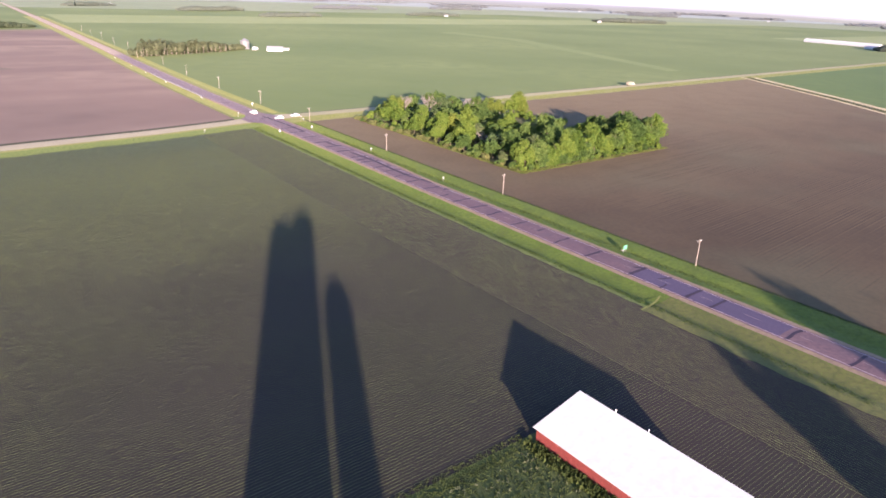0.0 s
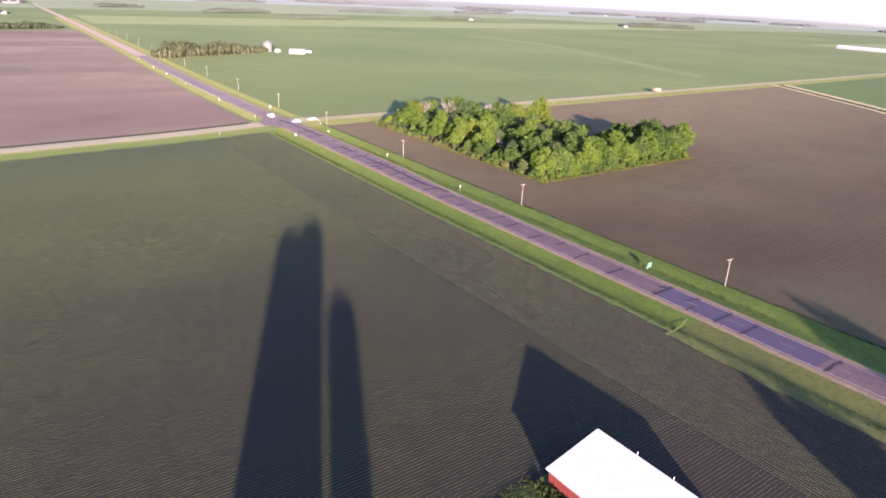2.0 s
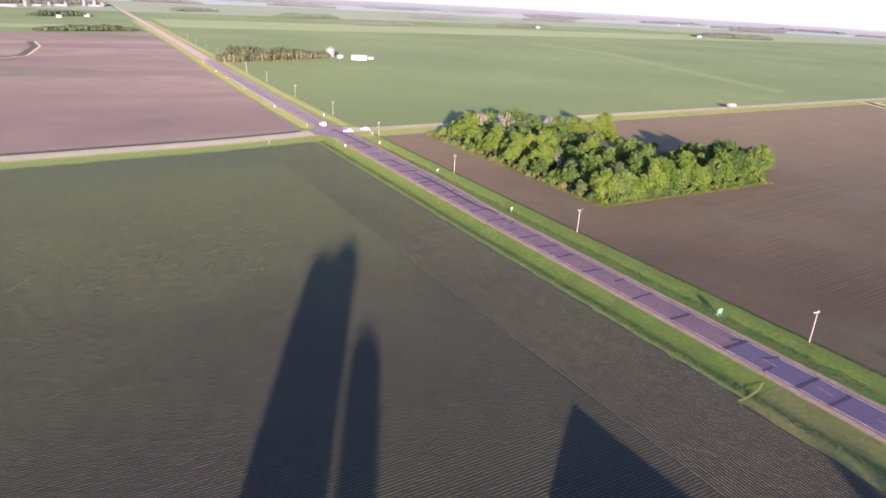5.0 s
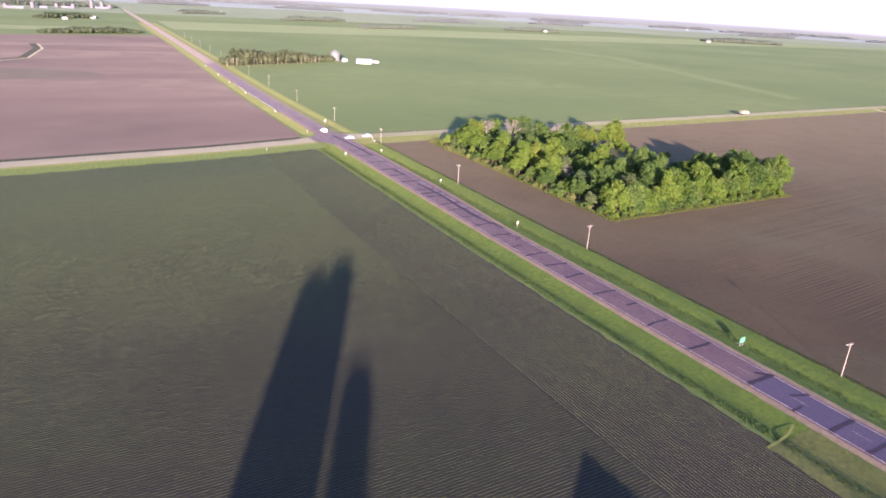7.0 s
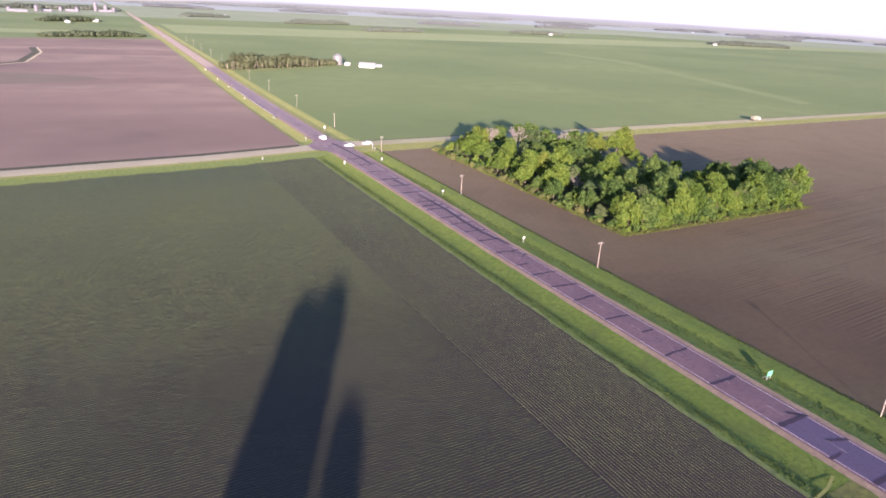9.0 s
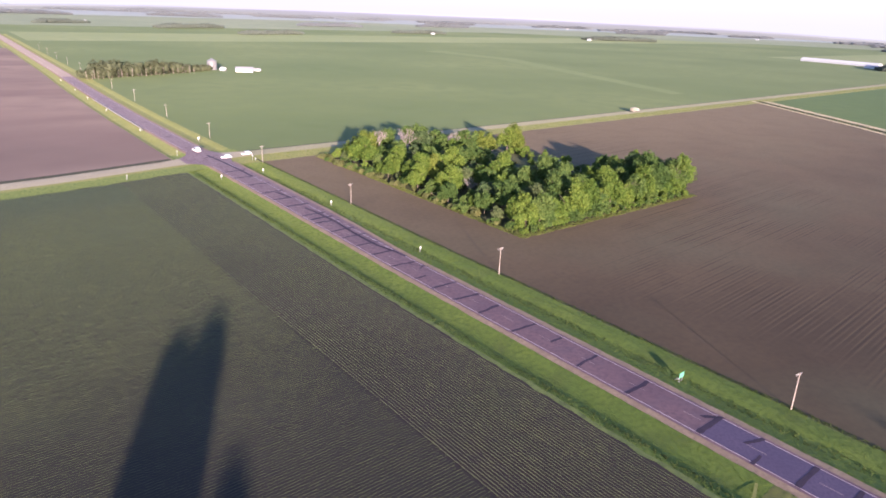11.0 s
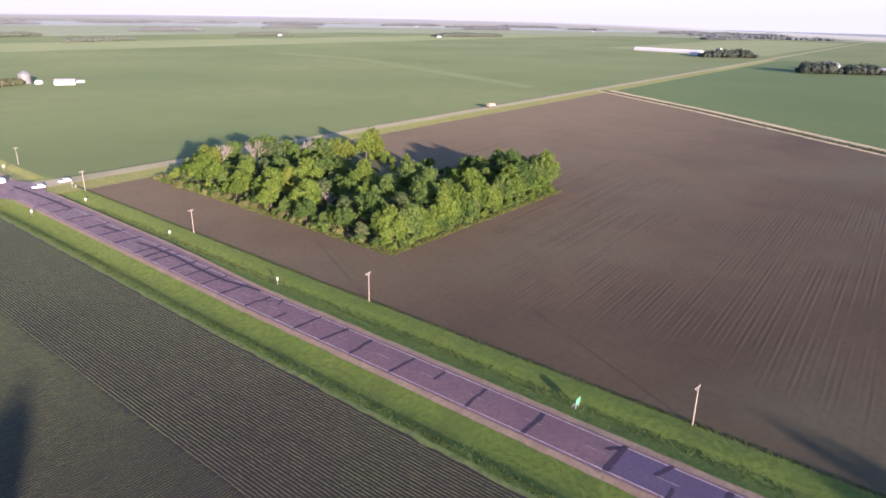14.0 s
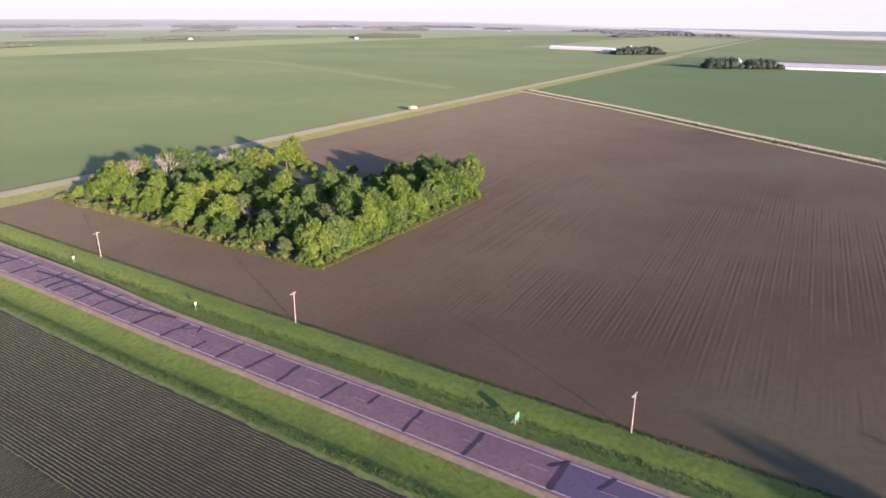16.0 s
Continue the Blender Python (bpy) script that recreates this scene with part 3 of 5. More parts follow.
for k in range(56):
    y = -690 + k * 12.2
    if y > -26:
        break
    road_piece("centre_dash", [(-0.06, y), (0.06, y), (0.06, y + 3.6), (-0.06, y + 3.6)], LINE_OLD, 0.053)


def tar_seal(y, x0=-3.9, x1=3.9, w=0.34, lean=0.0):
    """A band of crack sealer across the road, with an uneven edge."""
    k = 9
    up_side, low_side = [], []
    for i in range(k):
        x = x0 + (x1 - x0) * i / (k - 1)
        c = y + lean * (i / (k - 1) - 0.5) + 0.35 * noise.noise((x * 0.4, y, 4.0))
        h = w * (0.7 + 0.5 * abs(noise.noise((x * 0.9, y, 9.0))))
        up_side.append((x, c + h))
        low_side.append((x, c - h))
    verts = [(warp(x, yy), yy, land(warp(x, yy), yy) + 0.075) for x, yy in low_side + up_side]
    ob = mesh_object("tar_seal", verts, [(i, i + 1, k + i + 1, k + i) for i in range(k - 1)], TAR)
    ob.parent = road


def lane_edge(y):
    """The eastern edge of the pavement, which widens into a turning lane towards the crossing."""
    return steps(y, [(-168, 4.5), (-150, 5.2), (-134, 6.1), (-112, 6.6), (-22, 6.8)])


lane_ys = np.arange(-168, -21, 4.0)
lane_pts = [(warp(x, y), y, land(warp(4.5, y), y) + z) for y in lane_ys for x, z in ((4.2, 0.052), (lane_edge(y), 0.03), (lane_edge(y) + 0.012, 0.018), (lane_edge(y) + 1.3, -0.01))]
lane_n = len(lane_ys) - 1
turn_lane = mesh_object("turn_lane", lane_pts, [(4 * j, 4 * j + 1, 4 * j + 5, 4 * j + 4) for j in range(lane_n)], ASPHALT)
tagged(turn_lane, "widened strip of purplish asphalt beside the through lane", "road", kind="structure")
lane_side = mesh_object("shoulder", lane_pts, [(4 * j + 2, 4 * j + 3, 4 * j + 7, 4 * j + 6) for j in range(lane_n)], SHOULDER)
tagged(lane_side, "narrow pinkish gravel road shoulder", "road", kind="structure")

for y in (-42, -54, -67, -80.5, -91, -101.4, -114.2, -119.5, -124.1, -134, -141.4, -150, -159, -170, -188.3, -197.3, -206, -218, -236.7, -249.4, -282, -289, -307.6, -321.5, -345, -372):
    tar_seal(y, x1=lane_edge(y) - 0.6 + random.uniform(-0.6, 0.1), lean=random.uniform(-0.6, 0.6), w=random.uniform(0.42, 0.6) if y < -130 else random.uniform(0.5, 0.75))
for y in (-11, 14, 47, 96, 160, 205):
    tar_seal(y, random.uniform(-4, -2), random.uniform(1, 4), 0.45, lean=random.uniform(-1.5, 1.5))
tar_seal(-264.7, w=0.66)
tar_seal(-263.2, 1.2, 3.0, 0.75, lean=-1.2)
tar_seal(-264.2, 2.6, 4.4, 0.4, lean=-1.6)
tar_seal(-180.5, -3.9, 0.0, 0.4)
tar_seal(-226.5, -0.4, 3.4, 0.42)
tar_seal(-272.1, 0.0, 4.2, 0.5, lean=-1.4)
tar_seal(-274.8, -4.4, -1.0, 0.36)
tar_seal(-173.2, 0.9, 4.6, 0.34, lean=-4.4)
tar_seal(-174.4, 1.6, 4.4, 0.3, lean=1.8)
for pts in ([(1.2, -106), (2.0, -112), (2.4, -121), (2.6, -127), (1.9, -137), (1.6, -146), (1.9, -153), (3.2, -159), (4.0, -165)], [(1.5, -82), (2.1, -87), (2.9, -92)], [(1.4, -6), (2.8, -23), (3.4, -41), (3.5, -54)]):
    lo = [(x - 0.6 * (0.7 + abs(noise.noise((x, y, 0)))), y) for x, y in pts]
    hi = [(x + 0.6 * (0.7 + abs(noise.noise((y, x, 0)))), y) for x, y in pts]
    for i in range(len(pts) - 1):
        road_piece("tar_seal", [lo[i], hi[i], hi[i + 1], lo[i + 1]], TAR, 0.08)

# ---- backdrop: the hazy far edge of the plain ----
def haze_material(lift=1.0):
    """Haze of distance as a glowing surface; lift: how much paler it is than the nearest line of it."""
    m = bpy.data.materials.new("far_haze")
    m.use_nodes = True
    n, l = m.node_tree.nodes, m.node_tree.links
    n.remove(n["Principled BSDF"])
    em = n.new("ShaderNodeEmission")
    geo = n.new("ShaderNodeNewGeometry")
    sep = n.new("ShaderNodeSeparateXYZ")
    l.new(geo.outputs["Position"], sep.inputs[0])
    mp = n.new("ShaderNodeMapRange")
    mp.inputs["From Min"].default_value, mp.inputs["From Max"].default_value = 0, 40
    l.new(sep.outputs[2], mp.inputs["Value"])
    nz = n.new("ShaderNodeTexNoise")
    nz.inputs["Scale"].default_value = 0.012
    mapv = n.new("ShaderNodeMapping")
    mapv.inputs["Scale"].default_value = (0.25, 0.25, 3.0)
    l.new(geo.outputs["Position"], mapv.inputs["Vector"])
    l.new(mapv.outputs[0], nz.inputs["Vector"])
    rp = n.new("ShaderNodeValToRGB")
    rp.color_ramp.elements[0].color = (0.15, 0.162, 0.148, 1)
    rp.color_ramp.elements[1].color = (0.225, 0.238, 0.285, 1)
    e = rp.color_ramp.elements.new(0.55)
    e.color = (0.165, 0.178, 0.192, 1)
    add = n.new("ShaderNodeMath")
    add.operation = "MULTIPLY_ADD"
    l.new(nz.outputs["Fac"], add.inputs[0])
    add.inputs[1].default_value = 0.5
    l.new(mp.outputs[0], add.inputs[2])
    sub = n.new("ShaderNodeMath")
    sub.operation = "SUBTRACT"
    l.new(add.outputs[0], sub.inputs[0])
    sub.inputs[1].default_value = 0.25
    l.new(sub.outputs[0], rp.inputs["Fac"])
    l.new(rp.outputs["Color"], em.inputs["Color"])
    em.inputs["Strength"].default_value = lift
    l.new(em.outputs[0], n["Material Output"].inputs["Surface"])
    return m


def rim(a):
    """How far off the plain ends in a direction, and how high the glowing haze stands there."""
    d = math.degrees(a)
    return (steps(d, [(-70, 2600), (2, 2800), (16, 3500), (28, 4350), (74, 4350), (84, 3500), (92, 3050), (130, 2900)]),
            steps(d, [(-70, 2), (2, 3), (16, 8), (28, 22), (40, 34), (60, 34), (72, 22), (84, 8), (92, 3), (130, 2)]))


def backdrop(far, more, lift, label):
    k, verts, faces = 220, [], []
    for i in range(k + 1):
        a = radians(-70 + 200 * i / k)
        d, h = rim(a)
        d, h = d + far, h + more
        x, y = -90 + d * math.cos(a), -300 + d * math.sin(a)
        top = h + (3 * noise.noise((i * 0.13, 0, 0)) + 2.5 * noise.noise((i * 0.6, 3, 0))) * min(1, h / 20 + 0.3)
        verts += [(x, y, -4), (x, y, top)]
    for i in range(k):
        faces.append((2 * i, 2 * i + 2, 2 * i + 3, 2 * i + 1))
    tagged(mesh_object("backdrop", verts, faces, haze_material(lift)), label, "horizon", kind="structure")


# two glowing walls that stand in for the haze over the far plain
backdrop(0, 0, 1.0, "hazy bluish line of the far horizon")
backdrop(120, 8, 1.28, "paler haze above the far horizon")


# ---- trees ----
def crown_mesh(seed, height, radius, material, low=0.25, lobes=34, leaves=46, leaf=0.5):
    """A crown of uneven boughs, each one a fuzzy clump of small folded leaf sprays, with gaps between them."""
    rng = np.random.default_rng(seed)
    quads = []
    leaders = []
    for j in range(int(rng.integers(4, 7))):
        ang, off = rng.uniform(0, 6.283), radius * (rng.uniform(0.3, 0.62) if j else 0.0)
        top = height * (1.0 if j == 0 else rng.uniform(0.62, 0.96))
        leaders.append((math.cos(ang) * off, math.sin(ang) * off, top, radius * rng.uniform(0.36, 0.58)))
    for i in range(lobes):
        lx, ly, top, lr = leaders[i % len(leaders)]
        zc, zr = (top + height * low) / 2, (top - height * low) / 2
        d = rng.normal(size=3)
        d /= np.linalg.norm(d)
        if d[2] < -0.6 and low > 0:
            d[2] *= -1
        rr = rng.uniform(0.5, 1.0) if i > len(leaders) else rng.uniform(0, 0.35)
        taper = 1.0 - 0.35 * max(0, d[2])
        c = np.array([lx + d[0] * lr * rr * taper, ly + d[1] * lr * rr * taper, zc + d[2] * zr * rr * 0.92])
        r = radius * rng.choice((0.09, 0.12, 0.15, 0.18, 0.22, 0.28, 0.34)) * rng.uniform(0.85, 1.15)
        flat = rng.uniform(0.55, 0.95)
        k = int(1.15 * leaves * (r / radius / 0.25) ** 1.6)
        n = rng.normal(size=(k, 3))
        n[:, 2] += 0.25
        n /= np.linalg.norm(n, axis=1)[:, None]
        p = c + n * (r * rng.uniform(0.4, 1.45, (k, 1)) ** 0.8) * np.array([1, 1, flat])
        p[:, 2] = np.maximum(p[:, 2], 0.25)
        nn = n + rng.normal(size=(k, 3)) * 0.85
        nn /= np.linalg.norm(nn, axis=1)[:, None]
        t = np.cross(nn, rng.normal(size=(k, 3)))
        t /= np.linalg.norm(t, axis=1)[:, None]
        b = np.cross(nn, t)
        s = leaf * rng.uniform(0.5, 1.9, (k, 1))
        fold = nn * s * 0.25
        quads.append(np.stack([p - t * s, p - b * s * 0.6 + fold, p + t * s, p + b * s * 0.6 + fold], 1))
        # inner twigs and leaves that close the bough
        k = 8
        h = rng.normal(size=(k, 3))
        h /= np.linalg.norm(h, axis=1)[:, None]
        t = np.cross(h, rng.normal(size=(k, 3)))
        t /= np.linalg.norm(t, axis=1)[:, None]
        b = np.cross(h, t)
        q = c + h * r * 0.4
        s = r * 0.5
        quads.append(np.stack([q - t * s, q - b * s, q + t * s, q + b * s], 1))
    return quad_soup("crown", np.concatenate(quads), material)


def trunk_bm(seed, height, radius, r0, limbs=7):
    rng = random.Random(seed)
    bm = bmesh.new()
    top = Vector((rng.uniform(-0.4, 0.4), rng.uniform(-0.4, 0.4), height * 0.8))
    mid = Vector((rng.uniform(-0.3, 0.3), rng.uniform(-0.3, 0.3), height * 0.4))
    add_tube(bm, (0, 0, -0.1), mid, r0, r0 * 0.7, 7)
    add_tube(bm, mid, top, r0 * 0.7, r0 * 0.15, 7)
    for i in range(limbs):
        a = rng.uniform(0, 6.28)
        z = height * rng.uniform(0.25, 0.65)
        p = Vector((0, 0, 0)).lerp(mid, min(1, z / (height * 0.4))) if z < height * 0.4 else mid.lerp(top, (z - height * 0.4) / (height * 0.4))
        e = p + Vector((math.cos(a) * radius * 0.7, math.sin(a) * radius * 0.7, height * rng.uniform(0.12, 0.28)))
        add_tube(bm, p, e, r0 * 0.35, r0 * 0.08, 5)
    return bm


def make_tree(kind, seed, height, radius, material, low, lobes, leaves, leaf, r0):
    t = empty(kind, (0, 0, -900), "x", "tree")
    part("trunk", trunk_bm(seed, height, radius, r0), BARK, t)
    c = new("crown", crown_mesh(seed, height, radius, material, low, lobes, leaves, leaf))
    c.parent = t
    return t


def dead_tree(seed, height):
    t = empty("dead_tree", (0, 0, -900), "x", "tree")
    rng = random.Random(seed)

    def grow(bm, p, d, ln, r, depth):
        e = p + d * ln
        add_tube(bm, p, e, max(r, 0.05), max(r * 0.62, 0.035), 5, caps=False)
        if depth:
            for _ in range(rng.choice((2, 3))):
                nd = (d + Vector((rng.uniform(-0.7, 0.7), rng.uniform(-0.7, 0.7), rng.uniform(-0.1, 0.5)))).normalized()
                grow(bm, p + d * ln * rng.uniform(0.6, 1.0), nd, ln * rng.uniform(0.55, 0.8), r * 0.6, depth - 1)

    bm = bmesh.new()
    add_tube(bm, (0, 0, -0.1), (0, 0, height * 0.3), 0.36, 0.3, 8)
    part("trunk", bm, DEAD, t)
    for i in range(4):
        bm = bmesh.new()
        a = 1.57 * i + rng.uniform(-0.5, 0.5)
        grow(bm, Vector((0, 0, height * rng.uniform(0.2, 0.3))), Vector((math.cos(a) * 0.5, math.sin(a) * 0.5, 1)).normalized(), height * 0.27, 0.17, 4)
        part("branch", bm, DEAD, t, "bare pale grey branch")
    return t


TREES = [make_tree("tree", 11, 13.5, 5.4, LEAF[0], 0.14, 92, 105, 0.27, 0.30), make_tree("tree", 12, 12.0, 4.8, LEAF[1], 0.12, 88, 105, 0.26, 0.28),
         make_tree("tree", 13, 15.0, 5.8, LEAF[1], 0.18, 104, 105, 0.28, 0.34), make_tree("tree", 14, 10.5, 5.0, LEAF[2], 0.06, 88, 105, 0.25, 0.26),
         make_tree("tree", 15, 12.0, 5.2, LEAF[3], 0.1, 92, 105, 0.26, 0.28), make_tree("tree", 16, 9.5, 3.6, LEAF[0], -0.1, 64, 85, 0.24, 0.22),
         make_tree("tree", 17, 12.5, 4.8, LEAF[4], 0.1, 88, 105, 0.26, 0.30), make_tree("tree", 18, 9.0, 3.4, LEAF[1], -0.1, 62, 85, 0.24, 0.22)]
SHRUBS = [make_tree("shrub", 21, 3.4, 2.4, LEAF[1], -0.1, 22, 60, 0.2, 0.07), make_tree("shrub", 22, 2.4, 1.9, LEAF[5], -0.1, 20, 60, 0.18, 0.06),
          make_tree("shrub", 23, 4.4, 2.4, LEAF[0], -0.1, 24, 60, 0.2, 0.09), make_tree("shrub", 24, 2.0, 2.0, LEAF[5], -0.1, 18, 60, 0.17, 0.05)]
DEADS = [dead_tree(31, 13.0), dead_tree(32, 12.0)]
TREE_LABEL = {0: "fresh green broadleaf tree with a lumpy crown", 1: "mid-green broadleaf tree in the grove", 2: "tall mid-green broadleaf tree in the grove",
              3: "grey-green broad willow-like tree", 4: "yellow-green rounded broadleaf tree", 5: "small fresh green tree leafy to the ground", 6: "dark green broadleaf tree in the grove", 7: "small mid-green tree leafy to the ground"}


def plant(src, x, y, size=1.0, turn=None, label="", category="tree", group="", wide=1.0, z=0.0):
    turn = random.uniform(0, 360) if turn is None else turn
    ob = copy_thing(src, Matrix.Translation((x, y, z)) @ Matrix.Rotation(radians(turn), 4, "Z") @ Matrix.Diagonal((size * wide, size * wide, size, 1)))
    return tagged(ob, label, category, group)


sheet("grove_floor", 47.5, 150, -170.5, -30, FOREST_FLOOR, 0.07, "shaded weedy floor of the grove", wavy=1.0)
random.seed(5)
spots = []


def free(x, y, d):
    return all((x - a) ** 2 + (y - b) ** 2 > (d * 0.5 + e * 0.5) ** 2 for a, b, e in spots)


def in_grove(x, y):
    """The grove is a hook: a broad western part and a belt along the southern side."""
    if y < -136:
        return 51 < x < 147
    return 51 < x < 104 + 10 * math.sin(y * 0.07) - max(0, -(y + 100)) * 0.1 and y < -42


def grove_tree(i, x, y, size, wide=1.0):
    spots.append((x, y, 7.0 * size * min(1.0, wide * 1.15)))
    plant(TREES[i], x, y, size, None, TREE_LABEL[i], "tree", "trees of the roadside grove", wide)


# southern wall of foliage
for k in range(32):
    x = 51 + k * 3.0 + random.uniform(-0.8, 0.8)
    grove_tree(random.choice((0, 5, 5, 7, 1)), x, -165.6 + random.uniform(-0.7, 1.4), random.uniform(0.85, 1.0) if x < 60 else random.uniform(0.95, 1.2) + max(0, x - 100) * 0.006, 0.8)
for x, y, i, s in ((143.5, -160, 6, 1.2), (143, -152.5, 1, 1.25), (140, -146, 6, 1.2), (136, -152, 2, 1.1), (147, -165, 5, 0.8), (148.6, -162.5, 7, 0.62), (147, -159.5, 7, 0.85), (146.5, -153, 5, 0.8), (66, -44.7, 4, 1.08), (62, -50, 4, 0.9), (57, -60, 0, 1.05), (78, -43, 2, 0.9), (96, -46, 2, 1.0), (95, -52, 6, 1.05),
                   (103, -52, 1, 1.1), (117, -60, 1, 1.1), (123, -64, 4, 0.95), (128, -66, 4, 0.85), (142.5, -69, 4, 1.2), (137.5, -69, 0, 1.05), (60, -150, 2, 0.9), (57, -120, 0, 1.0), (58, -98, 0, 1.05), (66, -100, 4, 1.0), (60, -80, 0, 1.0),
                   (137, -132, 1, 1.0), (131, -127, 5, 0.8), (149, -101, 5, 0.5), (147.3, -87, 5, 0.55), (123, -108, 5, 0.6), (128, -96, 5, 0.45)):
    grove_tree(i, x, y, s, 1.3 if y > -62 else 1.0)
for x, y, i, s in ((69.5, -49.5, 0, 1.22), (85.5, -52, 1, 1.22), (108.6, -60, 0, 1.0), (63.5, -125, 1, 0.7), (106, -88, 1, 0.75)):
    spots.append((x, y, 5.0))
    plant(DEADS[i], x, y, s, None, "bare grey dead tree among green ones", "tree", "dead trees of the grove")
n_try = 0
while n_try < 5200:
    n_try += 1
    x, y = random.uniform(51, 152), random.uniform(-164, -42)
    s = random.choice((0.55, 0.7, 0.85, 0.95, 1.05)) * random.uniform(0.93, 1.07)
    s = min(s, 0.72) if y > -88 else s
    if in_grove(x, y) and free(x, y, 6.7 * s) and not (y > -58 and 62 < x < 104):
        edge = x < 58
        grove_tree(random.choice((1, 2, 3, 0, 6, 1, 3, 2)) if not edge else random.choice((0, 1, 3, 5)), x, y, s * (0.8 if edge else 1.0))
# shrubs along the western and southern foot and in the clearing
for k in range(90):
    plant(random.choice((SHRUBS[0], SHRUBS[1], SHRUBS[1], SHRUBS[3])), 48.4 + random.uniform(-0.8, 4.0), -168 + random.uniform(0, 136), random.uniform(0.4, 1.15), None, "low olive shrub at the foot of the grove", "shrub",
          "shrubs round the grove", random.uniform(0.9, 1.4))
for k in range(39):
    plant(random.choice((SHRUBS[0], SHRUBS[2])), 49 + k * 2.55 + random.uniform(-0.8, 0.8), -168.6 + random.uniform(-0.4, 0.8), random.uniform(0.55, 1.0), None, "low green shrub at the foot of the grove", "shrub",
          "shrubs round the grove")
for x, y in ((141, -72), (144, -69), (147, -74), (143, -76), (139, -70)):
    plant(SHRUBS[2], x, y, random.uniform(1.0, 1.4), None, "tall green shrub under a lone tree", "shrub", "shrubs round the grove")
for k in range(36):
    plant(random.choice(SHRUBS), random.uniform(104, 150), random.uniform(-134, -76), random.uniform(0.5, 1.1), None, "low green shrub in the clearing", "shrub", "shrubs round the grove")

# trees that stand behind the camera and shade the roadside
for x, y, i, s in ((-60, -382, 2, 0.95), (-56, -385, 0, 1.05), (-58, -392, 2, 1.0), (-25, -393, 2, 1.25), (-20.5, -390, 6, 1.25)):
    plant(TREES[i], x, y, s, x * 7.0, "tall farmyard tree throwing a long evening shadow", "tree", "farmyard trees", 0.85 if x < -40 else 1.15)


# ---- far groves and farms ----
def grove_far(x, y, length, depth, turn, height, label, seed, coarse=1.0, material=None):
    """A belt of far trees as one mass of leafy clumps with an uneven top."""
    rng = np.random.default_rng(seed)
    k = max(20, int(length * depth / 11 / coarse ** 2))
    quads = []
    for i in range(k):
        u, v = rng.uniform(-0.5, 0.5) * length, rng.uniform(-0.5, 0.5) * depth
        swell = 0.88 + 0.16 * math.sin(u * 0.09 + seed) * math.sin(u * 0.043)
        h = height * rng.uniform(0.6, 1.0) * swell * min(1.0, 0.55 + (0.5 - abs(u) / length) * 3)
        r = rng.uniform(2.2, 4.6) * coarse
        n = rng.normal(size=(52, 3))
        n /= np.linalg.norm(n, axis=1)[:, None]
        p = np.array([u, v, h * 0.5]) + n * np.array([r, r, h * 0.5]) * rng.uniform(0.6, 1.05, (52, 1))
        p[:, 2] = np.maximum(p[:, 2], 0.3)
        n += rng.normal(size=(52, 3)) * 0.25
        t = np.cross(n, rng.normal(size=(52, 3)))
        t /= np.linalg.norm(t, axis=1)[:, None]
        b = np.cross(n, t)
        s = rng.uniform(0.7, 1.7, (52, 1)) * coarse
        quads.append(np.stack([p - t * s, p - b * s, p + t * s, p + b * s], 1))
    ob = new("far_trees", quad_soup("far_trees", np.concatenate(quads), material or (LEAF_HAZE if math.hypot(x, y) > 2100 else LEAF_HALF_HAZE if math.hypot(x, y) > 1300 else LEAF_FAR)))
    ob.matrix_basis = pose(x, y, 0, 0, 0, turn)
    return tagged(ob, label, "trees", kind="stuff")
FAR = [(-68, 766, 140, 22, 20, 9), (-90, 1178, 112, 24, 30, 11), (245, 1670, 135, 34, 25, 12), (505, 1490, 200, 34, 22, 13), (600, 1200, 185, 30, 18, 11), (1100, 1810, 240, 36, 0, 15),
       (1140, 1350, 175, 34, -5, 12), (1750, 2000, 240, 40, -10, 15), (1700, 1040, 240, 50, -25, 15), (2850, 2300, 360, 50, -20, 16), (2430, 450, 165, 50, -45, 15), (900, 2700, 300, 60, -15, 15), (300, 2500, 250, 60, 0, 14),
       (1500, 3000, 300, 60, -30, 15), (2200, 2500, 260, 60, -40, 15), (2600, 1600, 220, 50, -40, 13)]
for k, (x, y, ln, dp, tn, h) in enumerate(FAR):
    grove_far(x, y, ln, dp, tn, h, "dark far windbreak of trees on the plain", 100 + k)
rng_far = random.Random(77)
for k in range(26):
    a = radians(rng_far.uniform(12, 92))
    d = rng_far.uniform(0.86, 0.97) * rim(a)[0]
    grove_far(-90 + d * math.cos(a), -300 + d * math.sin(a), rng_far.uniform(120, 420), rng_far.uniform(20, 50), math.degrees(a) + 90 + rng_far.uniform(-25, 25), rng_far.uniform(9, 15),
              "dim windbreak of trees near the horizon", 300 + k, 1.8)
grove_far(1262, 96, 100, 30, -49, 17, "dark green trees round a far farm", 150, 1.0, LEAF_FARM)
grove_far(968, -114, 52, 24, -52, 18, "dark green trees round a far farm", 151, 1.0, LEAF_FARM)
grove_far(1001, -162, 50, 26, -52, 18, "dark green trees beside a far farm", 154, 1.0, LEAF_FARM)
grove_far(74, 360, 112, 14, 20, 16, "olive windbreak of thin trees by the farm", 152, 1.0, LEAF_BELT)
grove_far(135, 388, 40, 12, 20, 8, "olive windbreak of thin trees by the farm", 153, 1.0, LEAF_BELT)


